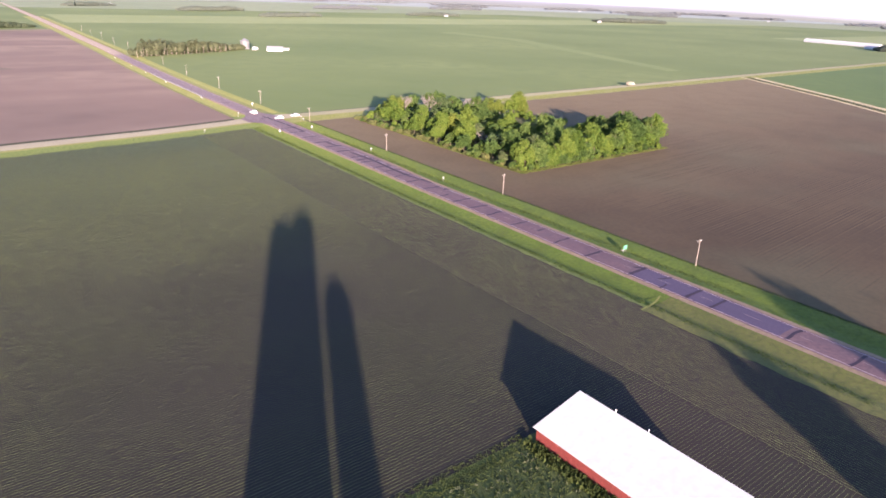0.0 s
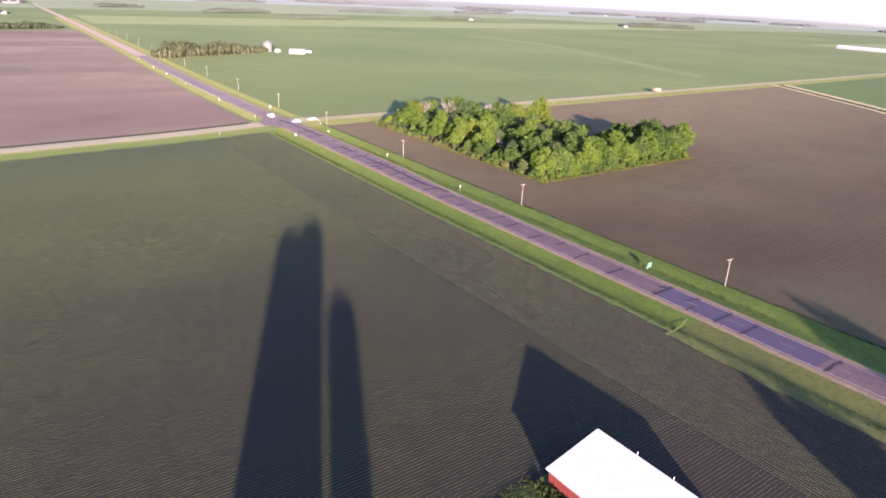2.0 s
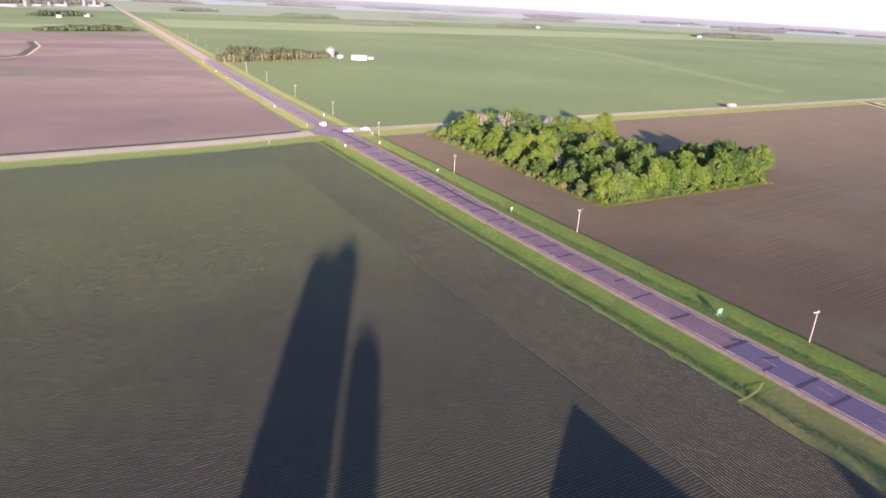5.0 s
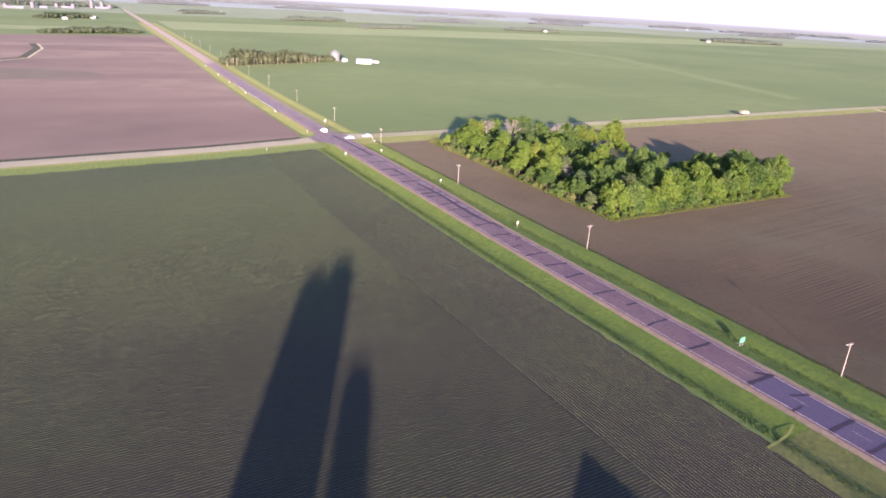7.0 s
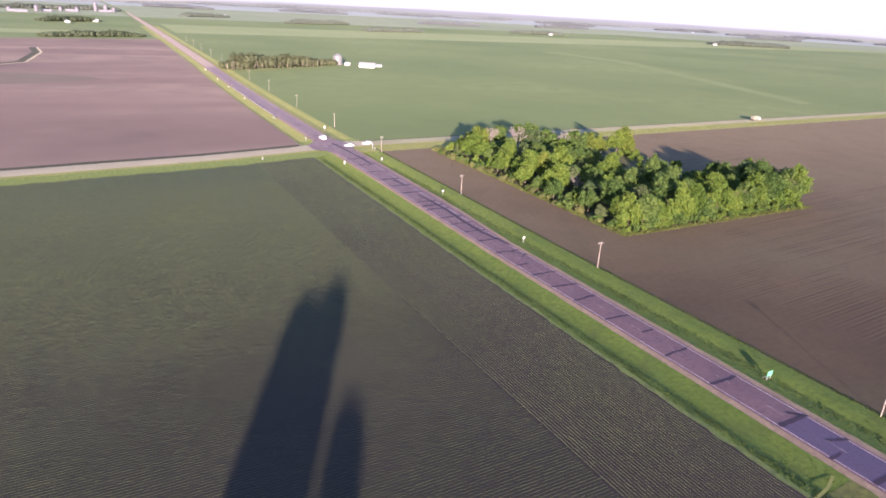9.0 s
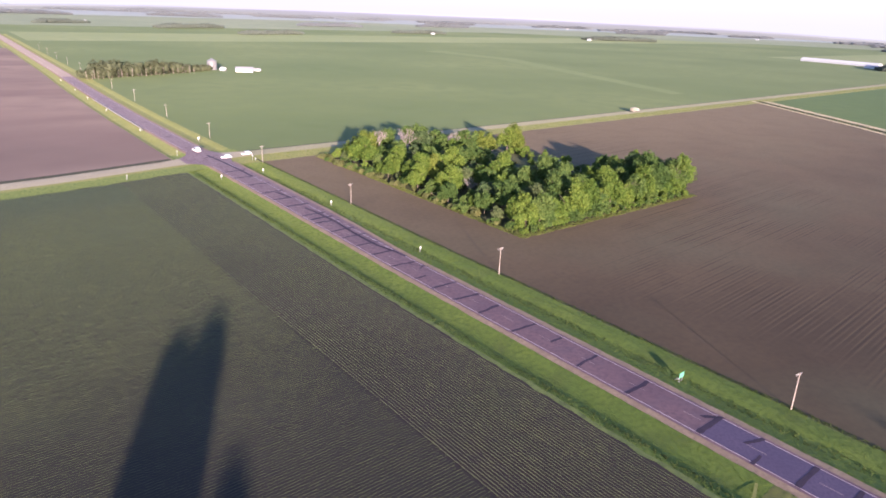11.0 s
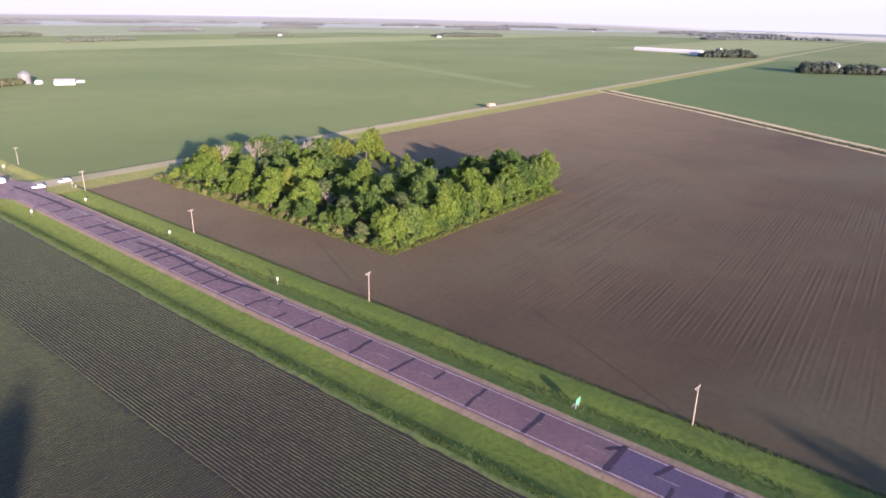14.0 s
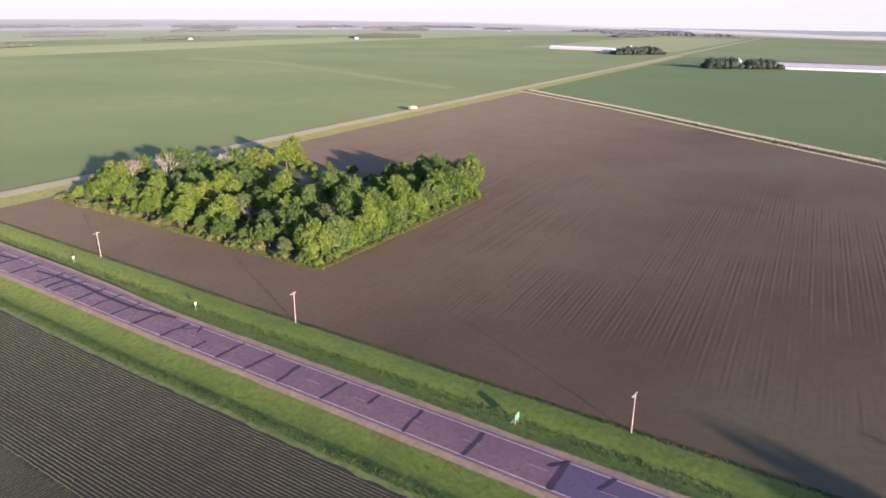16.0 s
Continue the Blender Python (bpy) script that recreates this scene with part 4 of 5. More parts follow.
# pale trunks along the sunny side of the farm's windbreak
rng_t = random.Random(41)
bm_t = bmesh.new()
for k in range(24):
    u = -56 + 112 * k / 23 + rng_t.uniform(-0.9, 0.9)
    v = -7.6 + rng_t.uniform(-0.6, 0.8)
    px, py = 74 + u * math.cos(radians(20)) - v * math.sin(radians(20)), 360 + u * math.sin(radians(20)) + v * math.cos(radians(20))
    add_tube(bm_t, (px, py, -0.1), (px + rng_t.uniform(-0.5, 0.5), py, rng_t.uniform(4, 8)), 0.18, 0.09, 6)
me_t = bpy.data.meshes.new("tree_trunk")
bm_t.to_mesh(me_t)
bm_t.free()
me_t.materials.append(POLE_WOOD)
tagged(new("tree_trunk", me_t), "thin pale trunks of the farm's windbreak", "trees", kind="stuff")


def gable_hall(x, y, w, ln, turn, eave, ridge, label, wall_mat, roof_mat, name="barn"):
    b = empty(name, (x, y, 0), label, "barn", turn=turn)
    bm = bmesh.new()
    add_prism(bm, [(-w / 2, 0), (w / 2, 0), (w / 2, eave), (0, ridge - 0.1), (-w / 2, eave)], -ln / 2, ln / 2)
    part("wall", tidy(bm), wall_mat, b)
    for s in (-1, 1):
        bm = bmesh.new()
        o = [(0, ridge), (s * (w / 2 + 0.4), eave - 0.15), (s * (w / 2 + 0.4), eave), (0, ridge + 0.16)]
        add_prism(bm, o, -ln / 2 - 0.4, ln / 2 + 0.4)
        part("roof", tidy(bm), roof_mat, b)
    bm = add_box(bmesh.new(), (-1.8, -ln / 2 - 0.06, 0), (1.8, -ln / 2 - 0.01, min(eave - 0.3, 3.6)))
    part("door", bm, GREY_METAL, b)
    return b


gable_hall(180, 368, 10, 17, 60, 2.8, 5.0, "low white farm building with a pale roof", WHITE_METAL, GREY_METAL)
gable_hall(196, 375, 4, 8, 60, 1.8, 2.6, "small grey shed at the end of the white building", GREY_METAL, GREY_METAL)
gable_hall(164, 386, 4, 5, 20, 2.2, 3.4, "small white farm outbuilding", WHITE_METAL, WHITE_METAL)
gable_hall(121, 396, 7, 9, 20, 3.4, 6.0, "small white farmhouse behind trees", WHITE_METAL, GREY_METAL, "farmhouse")
gable_hall(1362, 250, 16, 155, -8, 3.6, 7.0, "very long white livestock barn far off", BARN_PALE, WHITE_METAL)
gable_hall(1283, 160, 12, 34, -30, 3.2, 5.6, "low bluish white livestock barn far off", BARN_PALE, BARN_ROOF)
gable_hall(1258, 128, 10, 22, -40, 3.2, 5.2, "white farm shed beside dark trees", WHITE_METAL, BARN_PALE)
gable_hall(1300, 124, 7, 9, -40, 12.0, 15.5, "tall white farm building behind dark trees", WHITE_METAL, BARN_ROOF, "farmhouse")
gable_hall(1032, -296, 15, 210, 7, 3.0, 5.4, "very long white livestock barn far off", BARN_PALE, BARN_ROOF)
gable_hall(1090, -288, 15, 230, 3, 3.0, 5.4, "very long white livestock barn far off", BARN_PALE, BARN_ROOF)
gable_hall(1042, -118, 10, 22, -52, 8.5, 12.0, "white farmhouse behind dark trees", BARN_PALE, BARN_PALE, "farmhouse")
for x, y in ((-95, 1120), (-45, 1190), (690, 1240), (1545, 1035), (325, 1800), (2700, 2130), (2830, 2850), (2900, 1200), (1160, 1310), (3000, 2520)):
    gable_hall(x, y, 6, 11, random.uniform(0, 90), 3.0, 5.0, "white farm building far off on the plain", BARN_PALE, GREY_METAL)


def grain_bin(x, y, r, h, label, mat_=None):
    b = empty("grain_bin", (x, y, 0), label, "grain bin")
    for i in range(6):
        part("wall_ring", add_tube(bmesh.new(), (0, 0, h * i / 6), (0, 0, h * (i + 1) / 6 - 0.06), r, r, 24), mat_ or GREY_METAL, b)
    part("roof", add_tube(bmesh.new(), (0, 0, h - 0.06), (0, 0, h + r * 0.55), r + 0.15, 0.4, 24), mat_ or GREY_METAL, b)
    return b


grain_bin(157, 398, 5.0, 9.0, "round grey steel grain bin on the farm", BIN_METAL)
for x, y, h in ((-205, 1570, 8), (-151, 1610, 13), (-100, 1705, 9), (-62, 1730, 9), (-16, 1790, 22), (8, 1775, 16), (28, 1785, 10)):
    grain_bin(x, y, 5, h, "pale grain bin of a far elevator", ELEVATOR)
for x, y, ln in ((-185, 1545, 50), (-130, 1630, 30), (-75, 1690, 40), (5, 1745, 44)):
    gable_hall(x, y, 10, ln * 0.7, 85, 3, 5, "white hall of a far grain elevator", ELEVATOR, BARN_ROOF)
grove_far(-110, 1830, 330, 40, 20, 14, "dim trees round a far grain elevator", 160)


# ---- shed, silos ----
def red_shed():
    """A long shed with a single roof slope, low to the west and high to the east."""
    b = empty("shed", (-70.3, -316.2, 0), "long red metal shed with a plain white sloping roof", "shed")
    w, ww, ln, lo, hi = 4.75, 5.4, 15.5, 2.95, 5.6
    for name, x0, x1 in (("side_wall", -ww, -ww + 0.12), ("side_wall", w - 0.12, w)):
        bm = bmesh.new()
        h = lo if x0 < 0 else hi
        k = 60
        for i in range(k):                      # ribbed sheets
            y0 = -ln + 2 * ln * i / k
            add_box(bm, (x0 - (0.03 if i % 2 and x0 < 0 else 0), y0, 0), (x1 + (0.03 if i % 2 and x0 > 0 else 0), y0 + 2 * ln / k, h))
        part(name, bm, RED_WALL, b, "red ribbed metal wall")
    for y0 in (-ln, ln - 0.12):
        bm = bmesh.new()
        add_prism(bm, [(-ww + 0.12, 0), (w - 0.12, 0), (w - 0.12, hi - 0.03), (-ww + 0.12, lo - 0.03)], y0, y0 + 0.12)
        part("end_wall", tidy(bm), RED_WALL, b, "red ribbed metal wall")
    bm = bmesh.new()
    sl = (hi - lo) / (w + ww)
    x0, x1 = -ww - 0.45, w + 0.45
    z0, z1 = lo - 0.45 * sl, hi + 0.45 * sl
    add_prism(bm, [(x0, z0), (x1, z1), (x1, z1 + 0.12), (x0, z0 + 0.12)], -ln - 0.4, ln + 0.4)
    part("roof", tidy(bm), WHITE_METAL, b, "white sheet metal roof")
    for i in range(32):                          # standing seams
        y = -ln + 2 * ln * i / 31
        bm = bmesh.new()
        add_prism(bm, [(x0, z0 + 0.12), (x1, z1 + 0.12), (x1, z1 + 0.128), (x0, z0 + 0.128)], y - 0.025, y + 0.025)
        part("seam", tidy(bm), WHITE_METAL, b)
    for y in (8.0, 1.5):
        bm = add_tube(bmesh.new(), (w + 0.3, y, hi - 0.1), (w + 0.3, y, hi + 0.85), 0.07, 0.07, 8)
        add_tube(bm, (w + 0.3, y, hi + 0.85), (w + 0.3, y, hi + 1.0), 0.13, 0.04, 8)
        part("vent", bm, WHITE_METAL, b, "small white roof vent")
    bm = bmesh.new()
    add_box(bm, (x0 - 0.12, -ln - 0.4, z0 - 0.02), (x0 - 0.01, ln + 0.4, z0 + 0.12), 0.02)
    part("gutter", bm, WHITE_METAL, b)
    return b


red_shed()


def silo(x, y, r, h, label):
    b = empty("silo", (x, y, 0), label, "silo", "farm silos")
    bm = bmesh.new()
    rings = 16
    body = h - r * 0.8
    for i in range(rings):
        add_tube(bm, (0, 0, body * i / rings), (0, 0, body * (i + 1) / rings - 0.05), r, r, 28)
        add_tube(bm, (0, 0, body * (i + 1) / rings - 0.05), (0, 0, body * (i + 1) / rings), r + 0.05, r + 0.05, 28)
    part("wall", bm, CONCRETE, b)
    bm = bmesh.new()
    for i in range(6):
        a0, a1 = math.pi / 2 * i / 6, math.pi / 2 * (i + 1) / 6
        add_tube(bm, (0, 0, body + r * 0.8 * math.sin(a0)), (0, 0, body + r * 0.8 * math.sin(a1)), r * math.cos(a0), max(0.05, r * math.cos(a1)), 28)
    part("dome", bm, GREY_METAL, b)
    return b


def silo_for_tip(tx, ty, h):
    """The foot of a silo of height h whose shadow ends at a place."""
    k = h / math.tan(SUN_ELEV)
    return tx + SUN_DIR.x * k, ty + SUN_DIR.y * k


for tx, ty, r, h in ((-62.6, -174.0, 3.35, 27.0), (-53.2, -168.8, 3.35, 28.0), (-70.9, -222.5, 3.2, 22.5)):
    sx, sy = silo_for_tip(tx, ty, h)
    silo(sx, sy, r, h, "tall grey concrete stave silo with a metal dome")


# ---- poles and signs ----
def make_pole():
    p = empty("utility_pole", (0, 0, -900), "weathered wooden utility pole with a crossarm beside the field", "utility pole", "roadside utility poles")
    bm = bmesh.new()
    for i in range(4):
        add_tube(bm, (0, 0, -0.3 + i * 2.08), (0, 0, -0.3 + (i + 1) * 2.08), 0.118 - 0.009 * i, 0.109 - 0.009 * i, 10)
    part("pole", bm, POLE_WOOD, p)
    part("crossarm", add_box(bmesh.new(), (-1.05, 0.10, 7.47), (1.05, 0.19, 7.59), 0.015), ARM_WOOD, p)
    for s in (-1, 1):
        part("brace", add_tube(bmesh.new(), (s * 0.7, 0.12, 7.44), (0, 0.11, 6.82), 0.025, 0.025, 5), GREY_METAL, p)
    for x in (-0.95, -0.4, 0.4, 0.95):
        bm = bmesh.new()
        add_tube(bm, (x, 0.145, 7.59), (x, 0.145, 7.71), 0.03, 0.055, 8)
        add_tube(bm, (x, 0.145, 7.71), (x, 0.145, 7.79), 0.06, 0.03, 8)
        part("insulator", bm, SIGN_WHITE, p, "small pale insulator")
    part("band", add_tube(bmesh.new(), (0, 0, 1.9), (0, 0, 1.98), 0.122, 0.122, 10), GREY_METAL, p)
    return p


POLE = make_pole()
for y in (-352, -271, -190, -109.5, -31, 37, 112, 190, 262, 334, 406, 478, 550, 622, 694):
    x = warp(18.3, y)
    copy_thing(POLE, pose(x, y, land(x, y), random.uniform(-0.8, 0.8), random.uniform(-0.8, 0.8), random.uniform(-6, 6)))


def sign(x, y, turn, w, h, bottom, front, label, legs=1, name="road_sign", brace=False):
    x = warp(x, y)
    s = empty(name, (x, y, land(x, y)), label, "road sign", "roadside signs", turn)
    part("panel", add_box(bmesh.new(), (-w / 2, -0.03, bottom), (w / 2, 0.03, bottom + h), 0.01), front, s)
    part("border", add_box(bmesh.new(), (-w / 2 + 0.06, -0.036, bottom + 0.06), (w / 2 - 0.06, -0.0305, bottom + h - 0.06)), front, s)
    for i in range(legs):
        px = 0 if legs == 1 else (-w * 0.32 + w * 0.64 * i)
        part("post", add_box(bmesh.new(), (px - 0.06, 0.032, -0.2), (px + 0.06, 0.14, bottom + h * 0.9), 0.01), GREY_METAL, s)
        if brace:
            part("brace", add_tube(bmesh.new(), (px, 0.1, bottom), (px, 1.3, -0.1), 0.05, 0.05, 6), GREY_METAL, s)
    return s


sign(10.2, -252.5, 2, 1.7, 1.2, 1.0, SIGN_GREEN, "green roadside guide sign on two posts in grass", 2, brace=True)
sign(10.6, -163.5, 10, 0.6, 0.8, 1.3, SIGN_WHITE, "small white road sign on a post in grass")
sign(12.0, -106, 15, 0.75, 0.75, 1.2, SIGN_WHITE, "small white road sign on a post in grass")
sign(11.0, -48, 15, 0.8, 0.8, 1.2, SIGN_WHITE, "small white road sign on a post in grass")
sign(-8.4, -51, 15, 0.7, 1.0, 1.0, SIGN_WHITE, "small white road sign on a post in grass")
sign(16.5, -24, 90, 0.8, 0.8, 1.8, SIGN_WHITE, "pale road sign beside the crossing")
sign(16.9, -26, 90, 0.9, 0.6, 0.9, SIGN_WHITE, "pale road sign beside the crossing")
sign(-9.5, 2, 90, 0.8, 0.8, 1.8, SIGN_WHITE, "pale road sign beside the crossing")
sign(-40, -33, 90, 0.6, 0.9, 0.8, SIGN_WHITE, "small white marker in grass")
sign(10.0, 30, 0, 0.9, 0.9, 1.6, SIGN_WHITE, "pale road sign beside the crossing")
for y in (70, 150, 210, 260, 330):
    sign(-8.2, y, 0, 0.5, 0.8, 0.6, SIGN_WHITE, "small white marker on the road shoulder")


def guardrail(x, y0, y1):
    """A steel beam on short posts beside the road, its near end turned away from the traffic."""
    g = empty("guardrail", (warp(x, y0), y0, land(warp(x, y0), y0)), "bright galvanised steel guardrail on short posts beside the road", "guardrail")
    ox, oy, oz = g.location
    ys = np.arange(y0, y1 + 0.1, 4.0)
    line = []
    for y in ys:
        wx = warp(x - 1.6 * max(0.0, 1 - (y - y0) / 14) ** 2, y)
        line.append(Vector((wx - ox, y - oy, land(wx, y) - oz)))
    wave = [(0.0, 0.48), (0.07, 0.55), (0.0, 0.64), (0.07, 0.73), (0.0, 0.80), (-0.012, 0.80), (0.058, 0.73), (-0.012, 0.64), (0.058, 0.55), (-0.012, 0.48)]
    bm = bmesh.new()
    rings = [[bm.verts.new(p + Vector((-a, 0, b))) for a, b in wave] for p in line]
    for r0, r1 in zip(rings, rings[1:]):
        for i in range(len(wave)):
            j = (i + 1) % len(wave)
            bm.faces.new((r0[i], r0[j], r1[j], r1[i]))
    part("rail", tidy(bm), GREY_METAL, g, "pale steel beam")
    for p in line:
        part("post", add_box(bmesh.new(), (p.x + 0.02, p.y - 0.06, p.z - 0.1), (p.x + 0.14, p.y + 0.06, p.z + 0.74)), ARM_WOOD, g)
    return g


guardrail(-6.0, 68, 204)


# ---- vehicles ----
def car(x, y, turn, ln, w, h, paint, label, tall=False):
    c = empty("car", (x, y, land(x, y) + 0.05), label, "car", "cars at the crossing", turn)
    body = [(-ln / 2, 0.35), (-ln / 2, h * 0.52), (-ln * 0.47, h * 0.58), (ln * 0.2, h * 0.58), (ln * 0.46, h * 0.5), (ln / 2, h * 0.42), (ln / 2, 0.35)]
    bm = tidy(add_prism(bmesh.new(), body, -w / 2, w / 2))
    bmesh.ops.bevel(bm, geom=bm.edges[:], offset=0.06, segments=2, affect="EDGES")
    part("body", bm, paint, c)
    back = -ln * 0.47 if tall else -ln * 0.36
    cab = [(back, h * 0.57), (back + 0.12, h * 0.97), (back + 0.5, h), (ln * 0.06, h), (ln * 0.24, h * 0.57)]
    part("cabin", tidy(add_prism(bmesh.new(), cab, -w / 2 + 0.12, w / 2 - 0.12)), paint, c)
    for s in (-1, 1):
        bm = tidy(add_prism(bmesh.new(), [(back + 0.25, h * 0.62), (back + 0.35, h * 0.93), (ln * 0.05, h * 0.93), (ln * 0.19, h * 0.55)], s * (w / 2 - 0.118), s * (w / 2 - 0.105)))
        part("side_window", bm, GLASS_DARK, c)
        part("headlight", add_box(bmesh.new(), (ln / 2 - 0.02, s * w * 0.36 - 0.18, h * 0.36), (ln / 2 + 0.02, s * w * 0.36 + 0.18, h * 0.42), 0.01), GREY_METAL, c)
        for px in (-ln * 0.3, ln * 0.31):
            wheel = part("wheel", add_tube(bmesh.new(), (px, s * (w / 2 - 0.2), 0.34), (px, s * (w / 2 + 0.02), 0.34), 0.34, 0.34, 16), RUBBER, c)
            part("rim", add_tube(bmesh.new(), (px, s * (w / 2 + 0.021), 0.34), (px, s * (w / 2 + 0.03), 0.34), 0.2, 0.18, 12), GREY_METAL, wheel)
    bm = bmesh.new()
    q = [bm.verts.new(v) for v in ((ln * 0.075, -w / 2 + 0.2, h * 0.96), (ln * 0.075, w / 2 - 0.2, h * 0.96), (ln * 0.235, w / 2 - 0.18, h * 0.61), (ln * 0.235, -w / 2 + 0.18, h * 0.61))]
    bm.faces.new(q)
    part("windscreen", tidy(bm), GLASS_DARK, c)
    return c


car(2.2, 4.0, 92, 5.4, 2.1, 2.0, CAR_WHITE, "white van driving on the road", True)
car(9.5, -14.5, 170, 4.8, 1.9, 1.5, CAR_WHITE, "white car turning at the crossing")
car(20.5, -11.5, 183, 4.8, 1.9, 1.5, CAR_WHITE, "white car waiting on the gravel road")


def farm_truck(x, y, turn):
    c = empty("farm_truck", (x, y, land(x, y) + 0.06), "tan farm truck driving along the gravel road", "truck", turn=turn)
    part("bed", add_box(bmesh.new(), (-4.6, -1.25, 1.0), (1.6, 1.25, 3.2), 0.05), CAR_TAN, c)
    part("cab", add_box(bmesh.new(), (1.75, -1.15, 0.7), (3.6, 1.15, 2.7), 0.15), TRUCK_GREY, c)
    part("hood", add_box(bmesh.new(), (3.6, -1.0, 0.7), (4.8, 1.0, 1.7), 0.12), TRUCK_GREY, c)
    part("windscreen", add_box(bmesh.new(), (3.58, -0.9, 1.8), (3.63, 0.9, 2.5)), GLASS_DARK, c)
    for px in (-3.4, -2.2, 3.4):
        for s in (-1, 1):
            wheel = part("wheel", add_tube(bmesh.new(), (px, s * 0.85, 0.5), (px, s * 1.15, 0.5), 0.5, 0.5, 16), RUBBER, c)
            part("rim", add_tube(bmesh.new(), (px, s * 1.151, 0.5), (px, s * 1.16, 0.5), 0.28, 0.26, 12), GREY_METAL, wheel)
    part("chassis", add_box(bmesh.new(), (-4.5, -0.5, 0.6), (4.6, 0.5, 0.95)), CAR_DARK, c)
    return c


farm_truck(342, gravel_y(342), 1.4)


# ---- crop rows, grass ----
def crop_rows(name, starts, direction, spacing, seg, label, tall=0.85, material=None):
    """Low leafy ridges, one a row, uneven along their length. starts: for each row, a point and a length."""
    rng = np.random.default_rng(7)
    quads = []
    d = np.array([*direction, 0.0])
    s = np.array([direction[1], -direction[0], 0.0])
    for (x, y), ln in starts:
        k = int(ln / seg)
        if k < 2:
            continue
        t = np.arange(k + 1) * seg
        base = np.array([x, y, 0.03]) + t[:, None] * d
        base[:, 0] = [warp(q[0], q[1]) for q in base]
        wob = rng.normal(0, 0.03, k + 1)[:, None] * s
        lush = np.clip((0.36 if tall < 1 else 0.66) + (base[:, 1:2] + 190) / 140 * (1.3 if tall < 1 else 0.6), 0.24 if tall < 1 else 0.31, 1.75 if tall < 1 else 1.2) * np.array([[0.85 + 0.45 * noise.noise((q[0] * 0.03, q[1] * 0.03, 2.0))] for q in base])
        rough = np.clip(1.5 - lush, 0.12, 1.0) * (1.0 if tall < 1 else 0.85)            # young rows are ragged, the closed crop is even
        row = 1 + rng.normal(0, 0.14) * rough
        wl, wr = (0.12 + rng.uniform(-0.06, 0.06, (k + 1, 1)) * rough) * lush * row, (0.12 + rng.uniform(-0.06, 0.06, (k + 1, 1)) * rough) * lush * row
        h = (0.045 + rng.uniform(-0.025, 0.025, (k + 1, 1)) * rough) * tall * lush ** 0.5 * (np.clip(1.9 - 1.1 * lush, 0.2, 1.5) if tall < 1 else 1.0)
        left, right = base + wob - s * wl, base + wob + s * wr
        top = base + wob + np.array([0, 0, 1.0]) * h
        quads.append(np.stack([left[:-1], left[1:], top[1:], top[:-1]], 1))
        quads.append(np.stack([top[:-1], top[1:], right[1:], right[:-1]], 1))
    ob = new(name, quad_soup(name, np.concatenate(quads), material or CROP))
    return tagged(ob, label, "crop", kind="stuff")


crop_rows("crop_rows", [((-235, y), 235 - 43.1 + random.uniform(-0.9, 0.5)) for y in np.arange(-297.5, -58, 0.66)], (1, 0), 0.66, 0.9, "low green crop rows running across the field")
crop_rows("crop_rows", [((-43.2 - max(0, (-y - 39)) * 10, y), max(0, (-y - 39)) * 10) for y in np.arange(-58, -39.5, 0.66)], (1, 0), 0.66, 0.9, "low green crop rows at the gravel road")
crop_rows("crop_rows", [((-60, y), 16.8 + random.uniform(-0.9, 0.5)) for y in np.arange(-370, -297.5, 0.66)], (1, 0), 0.66, 0.9, "low green crop rows beside the shed")
crop_rows("crop_rows", [((x, -372 if x < -19.4 else -281), (372 if x < -19.4 else 281) + gravel_y(x) - 18.5) for x in np.arange(-43.4, -17.2, 0.66)], (0, 1), 0.66, 0.9, "low green crop rows along the road side of the field", 2.3, CROP_TALL)


def tufts(name, boxes, count, size, material, label, seed):
    rng = np.random.default_rng(seed)
    pts = []
    for x0, x1, y0, y1, share in boxes:
        k = int(count * share)
        pts.append(np.stack([rng.uniform(x0, x1, k), rng.uniform(y0, y1, k)], 1))
    p = np.concatenate(pts)
    p[:, 0] = [warp(x, y) for x, y in p]
    z = np.array([land(x, y) for x, y in p])
    quads = []
    for b in range(3):
        a = rng.uniform(0, 6.283, len(p))
        h = rng.uniform(0.5, 1.3, len(p)) * size
        w = rng.uniform(0.3, 0.6, len(p)) * size
        o = np.stack([np.cos(a), np.sin(a), np.zeros(len(p))], 1)
        lean = np.stack([rng.normal(0, 0.35, len(p)), rng.normal(0, 0.35, len(p)), np.ones(len(p))], 1) * h[:, None]
        base = np.stack([p[:, 0], p[:, 1], z], 1) + rng.normal(0, 0.12, (len(p), 3)) * [1, 1, 0]
        quads.append(np.stack([base - o * w[:, None], base + o * w[:, None], base + lean], 1))
    ob = new(name, quad_soup(name, np.concatenate(quads), material, 3))
    return tagged(ob, label, "grass", kind="stuff")


tufts("grass", [(-16.4, -6.0, -330, -30, 0.5), (6.0, 19.4, -330, -30, 0.5)], 80000, 0.11, GRASS_BLADE, "bright green uneven grass on the roadside", 3)
tufts("weeds", [(-200, -76.5, -301.5, -297.8, 1.0)], 4000, 0.22, WEEDS, "dull grass strip between the crop and the farmyard", 12)
tufts("weeds", [(-110, -76.5, -345, -301, 1.0)], 520, 0.42, LEAF_BELT, "scattered tall pale weeds in the farmyard", 15)
tufts("weeds", [(-78.3, -76.0, -333, -300, 1.0)], 700, 0.8, WEEDS, "tall weeds along the shed wall", 13)
tufts("weeds", [(45.8, 48.8, -171, -30, 0.6), (46, 149, -172, -169, 0.4)], 5000, 0.38, OLIVE, "olive tall grass round the grove", 14)
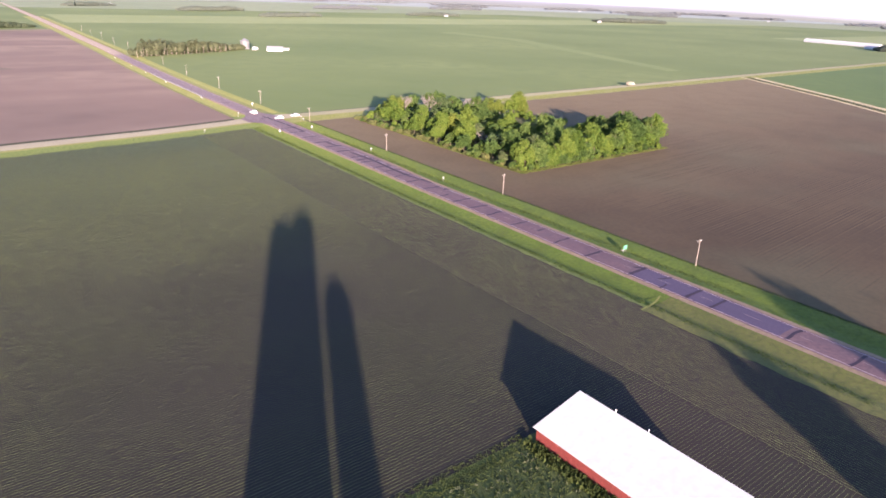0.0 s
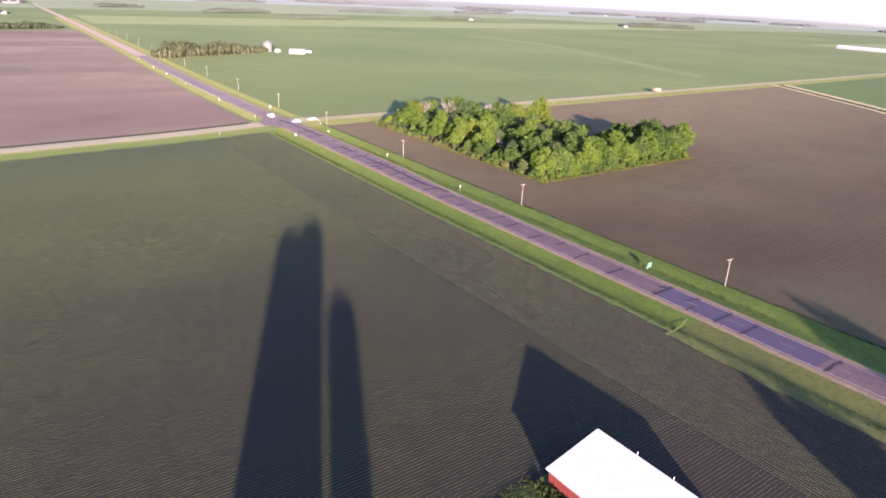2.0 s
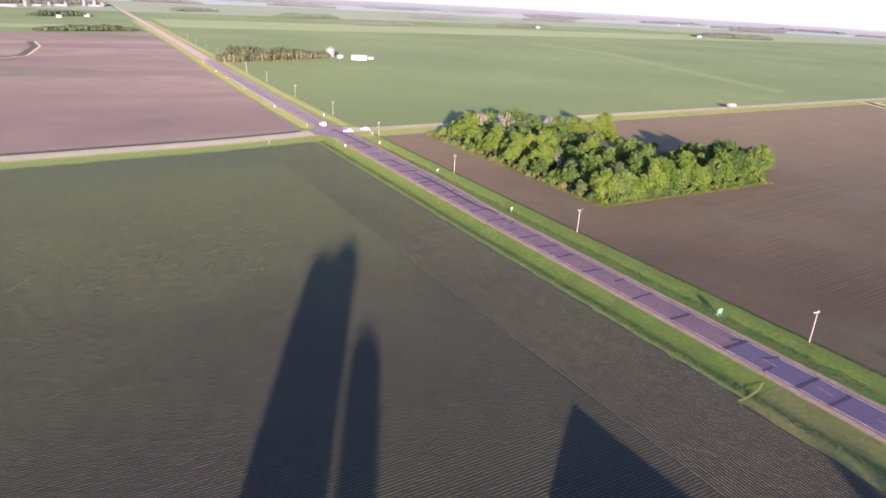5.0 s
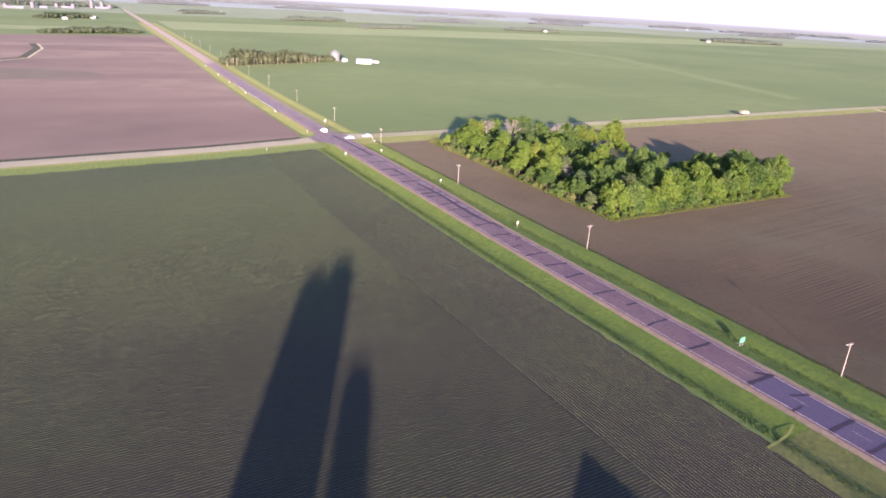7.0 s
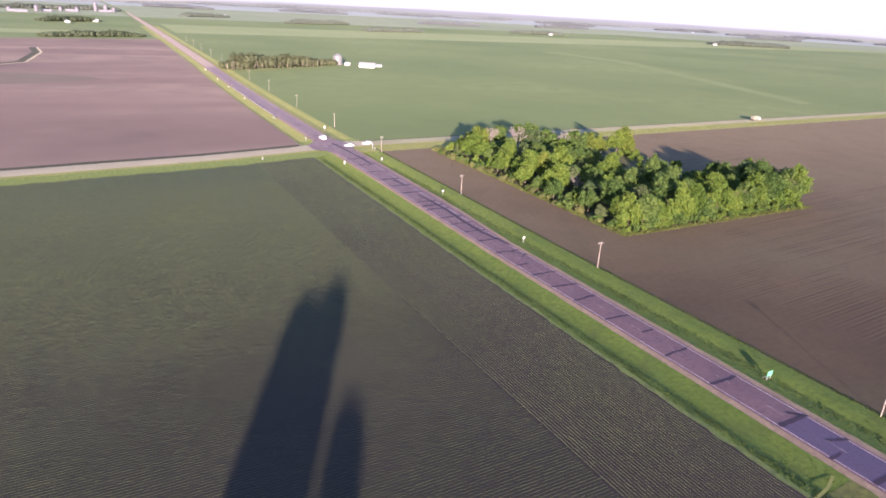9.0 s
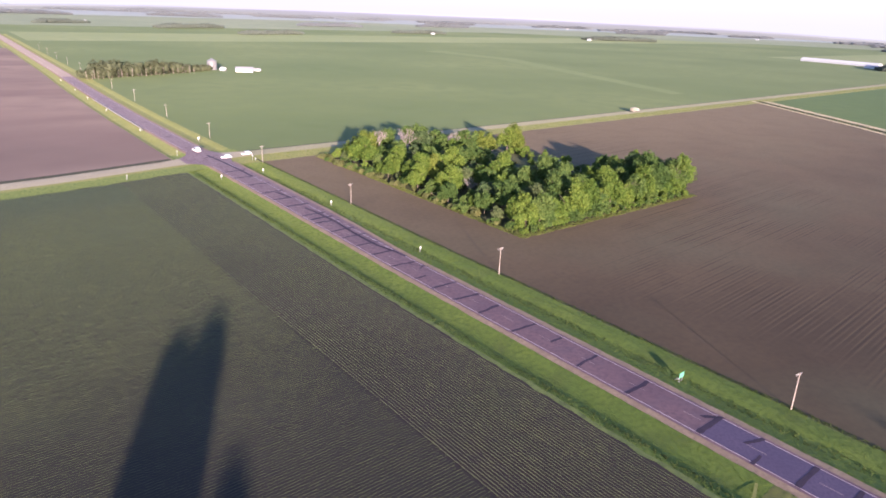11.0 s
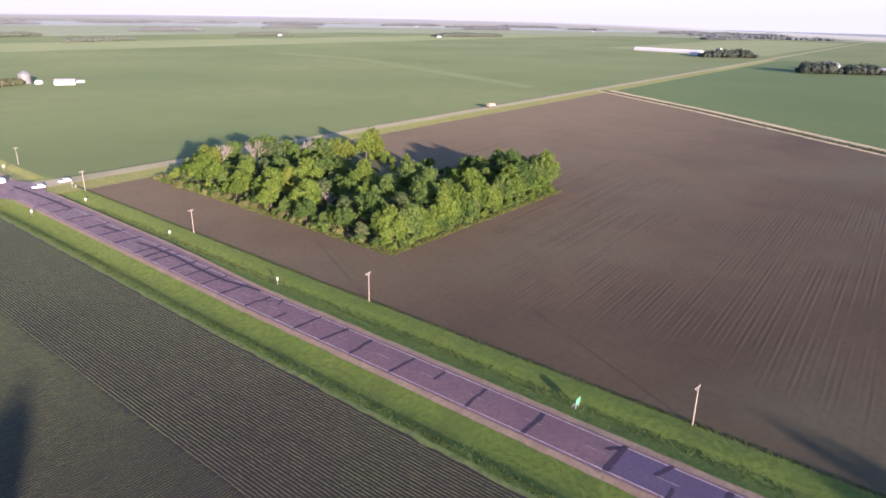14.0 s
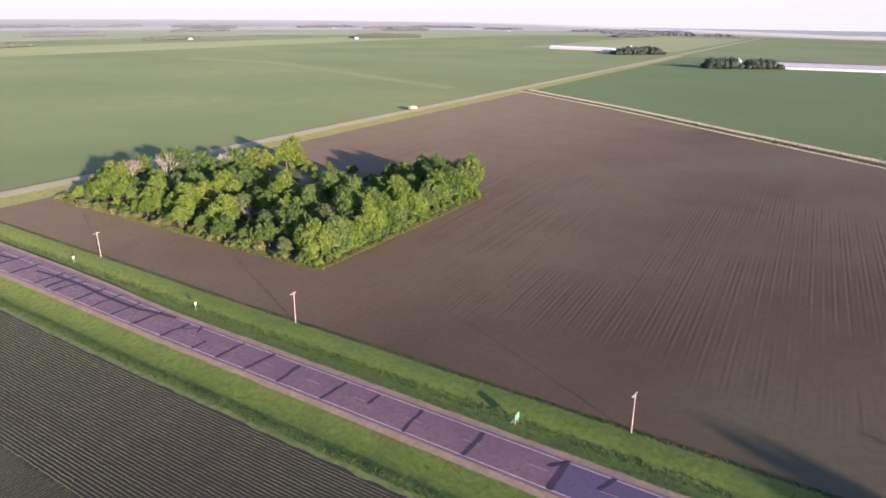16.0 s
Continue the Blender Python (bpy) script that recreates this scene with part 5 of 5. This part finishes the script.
strip("field_track", [(-18.6, -279.9), (-15, -279.6), (-11.5, -278.9), (-8, -277.6)], [-0.26, 0, 0.26], VERGE_DRY, 0.12, "pale worn track across the verge", wavy=0.15, step=1.0)
tufts("weeds", [(18.3, 19.3, -330, -30, 0.3), (-14.7, -13.5, -330, -40, 0.2), (9.5, 12.5, -290, -60, 0.15), (-190, -12, -26, -24, 0.0), (-15.6, -15.2, -330, -40, 0.05)], 8000, 0.28, WEEDS,
      "darker taller weeds along the ditch and field edge", 9)
tufts("grass", [(-19.2, -7, -372, -281, 1.0)], 3500, 0.13, OLIVE, "uneven olive grass on the verge beyond the track", 21)
tufts("grass", [(-190, -78, -352, -300, 0.97), (-65, -61, -335, -299.5, 0.03)], 34000, 0.24, WEEDS, "tall dark green farmyard grass by the shed", 4)



def bank_tufts(line, offsets, count, size, material, label, seed):
    """Clumps of dry grass scattered along a bent line."""
    rng = random.Random(seed)
    quads = []
    for _ in range(count):
        i = rng.randrange(len(line) - 1)
        a, b = Vector(line[i]), Vector(line[i + 1])
        d = (b - a).normalized()
        q = a.lerp(b, rng.random()) + Vector((d.y, -d.x)) * rng.uniform(*rng.choice(offsets))
        for _b in range(3):
            t = rng.uniform(0, 3.14)
            s, h = size * rng.uniform(0.5, 1.2), size * rng.uniform(0.4, 1.3)
            o = Vector((math.cos(t) * s, math.sin(t) * s))
            quads.append([(q.x - o.x, q.y - o.y, 0.1), (q.x + o.x, q.y + o.y, 0.1), (q.x + rng.uniform(-0.4, 0.4) * s, q.y + rng.uniform(-0.4, 0.4) * s, 0.1 + h)])
    return tagged(new("dry_grass", quad_soup("dry_grass", np.array(quads), material, 3)), label, "grass", kind="stuff")


bank_tufts(DITCH_LINE[:5], [(-11, -5), (3.2, 7.4)], 1700, 0.5, STRAW, "pale dry grass clumps on the ditch banks", 31)
bank_tufts(DITCH_LINE[:5], [(-5, 3.6)], 1300, 0.5, WEEDS, "dark weeds in the drainage ditch", 32)
bank_tufts([(22, gravel_y(22) - 12), (400, gravel_y(400) - 12), (900, gravel_y(900) - 12)], [(-6.5, 6.5)], 4200, 0.24, OLIVE, "yellowish tall grass along the gravel road", 34)

# the patterns that were copied are not part of the place
for src in TREES + SHRUBS + DEADS + [POLE]:
    for ob in list(src.children_recursive) + [src]:
        bpy.data.objects.remove(ob)
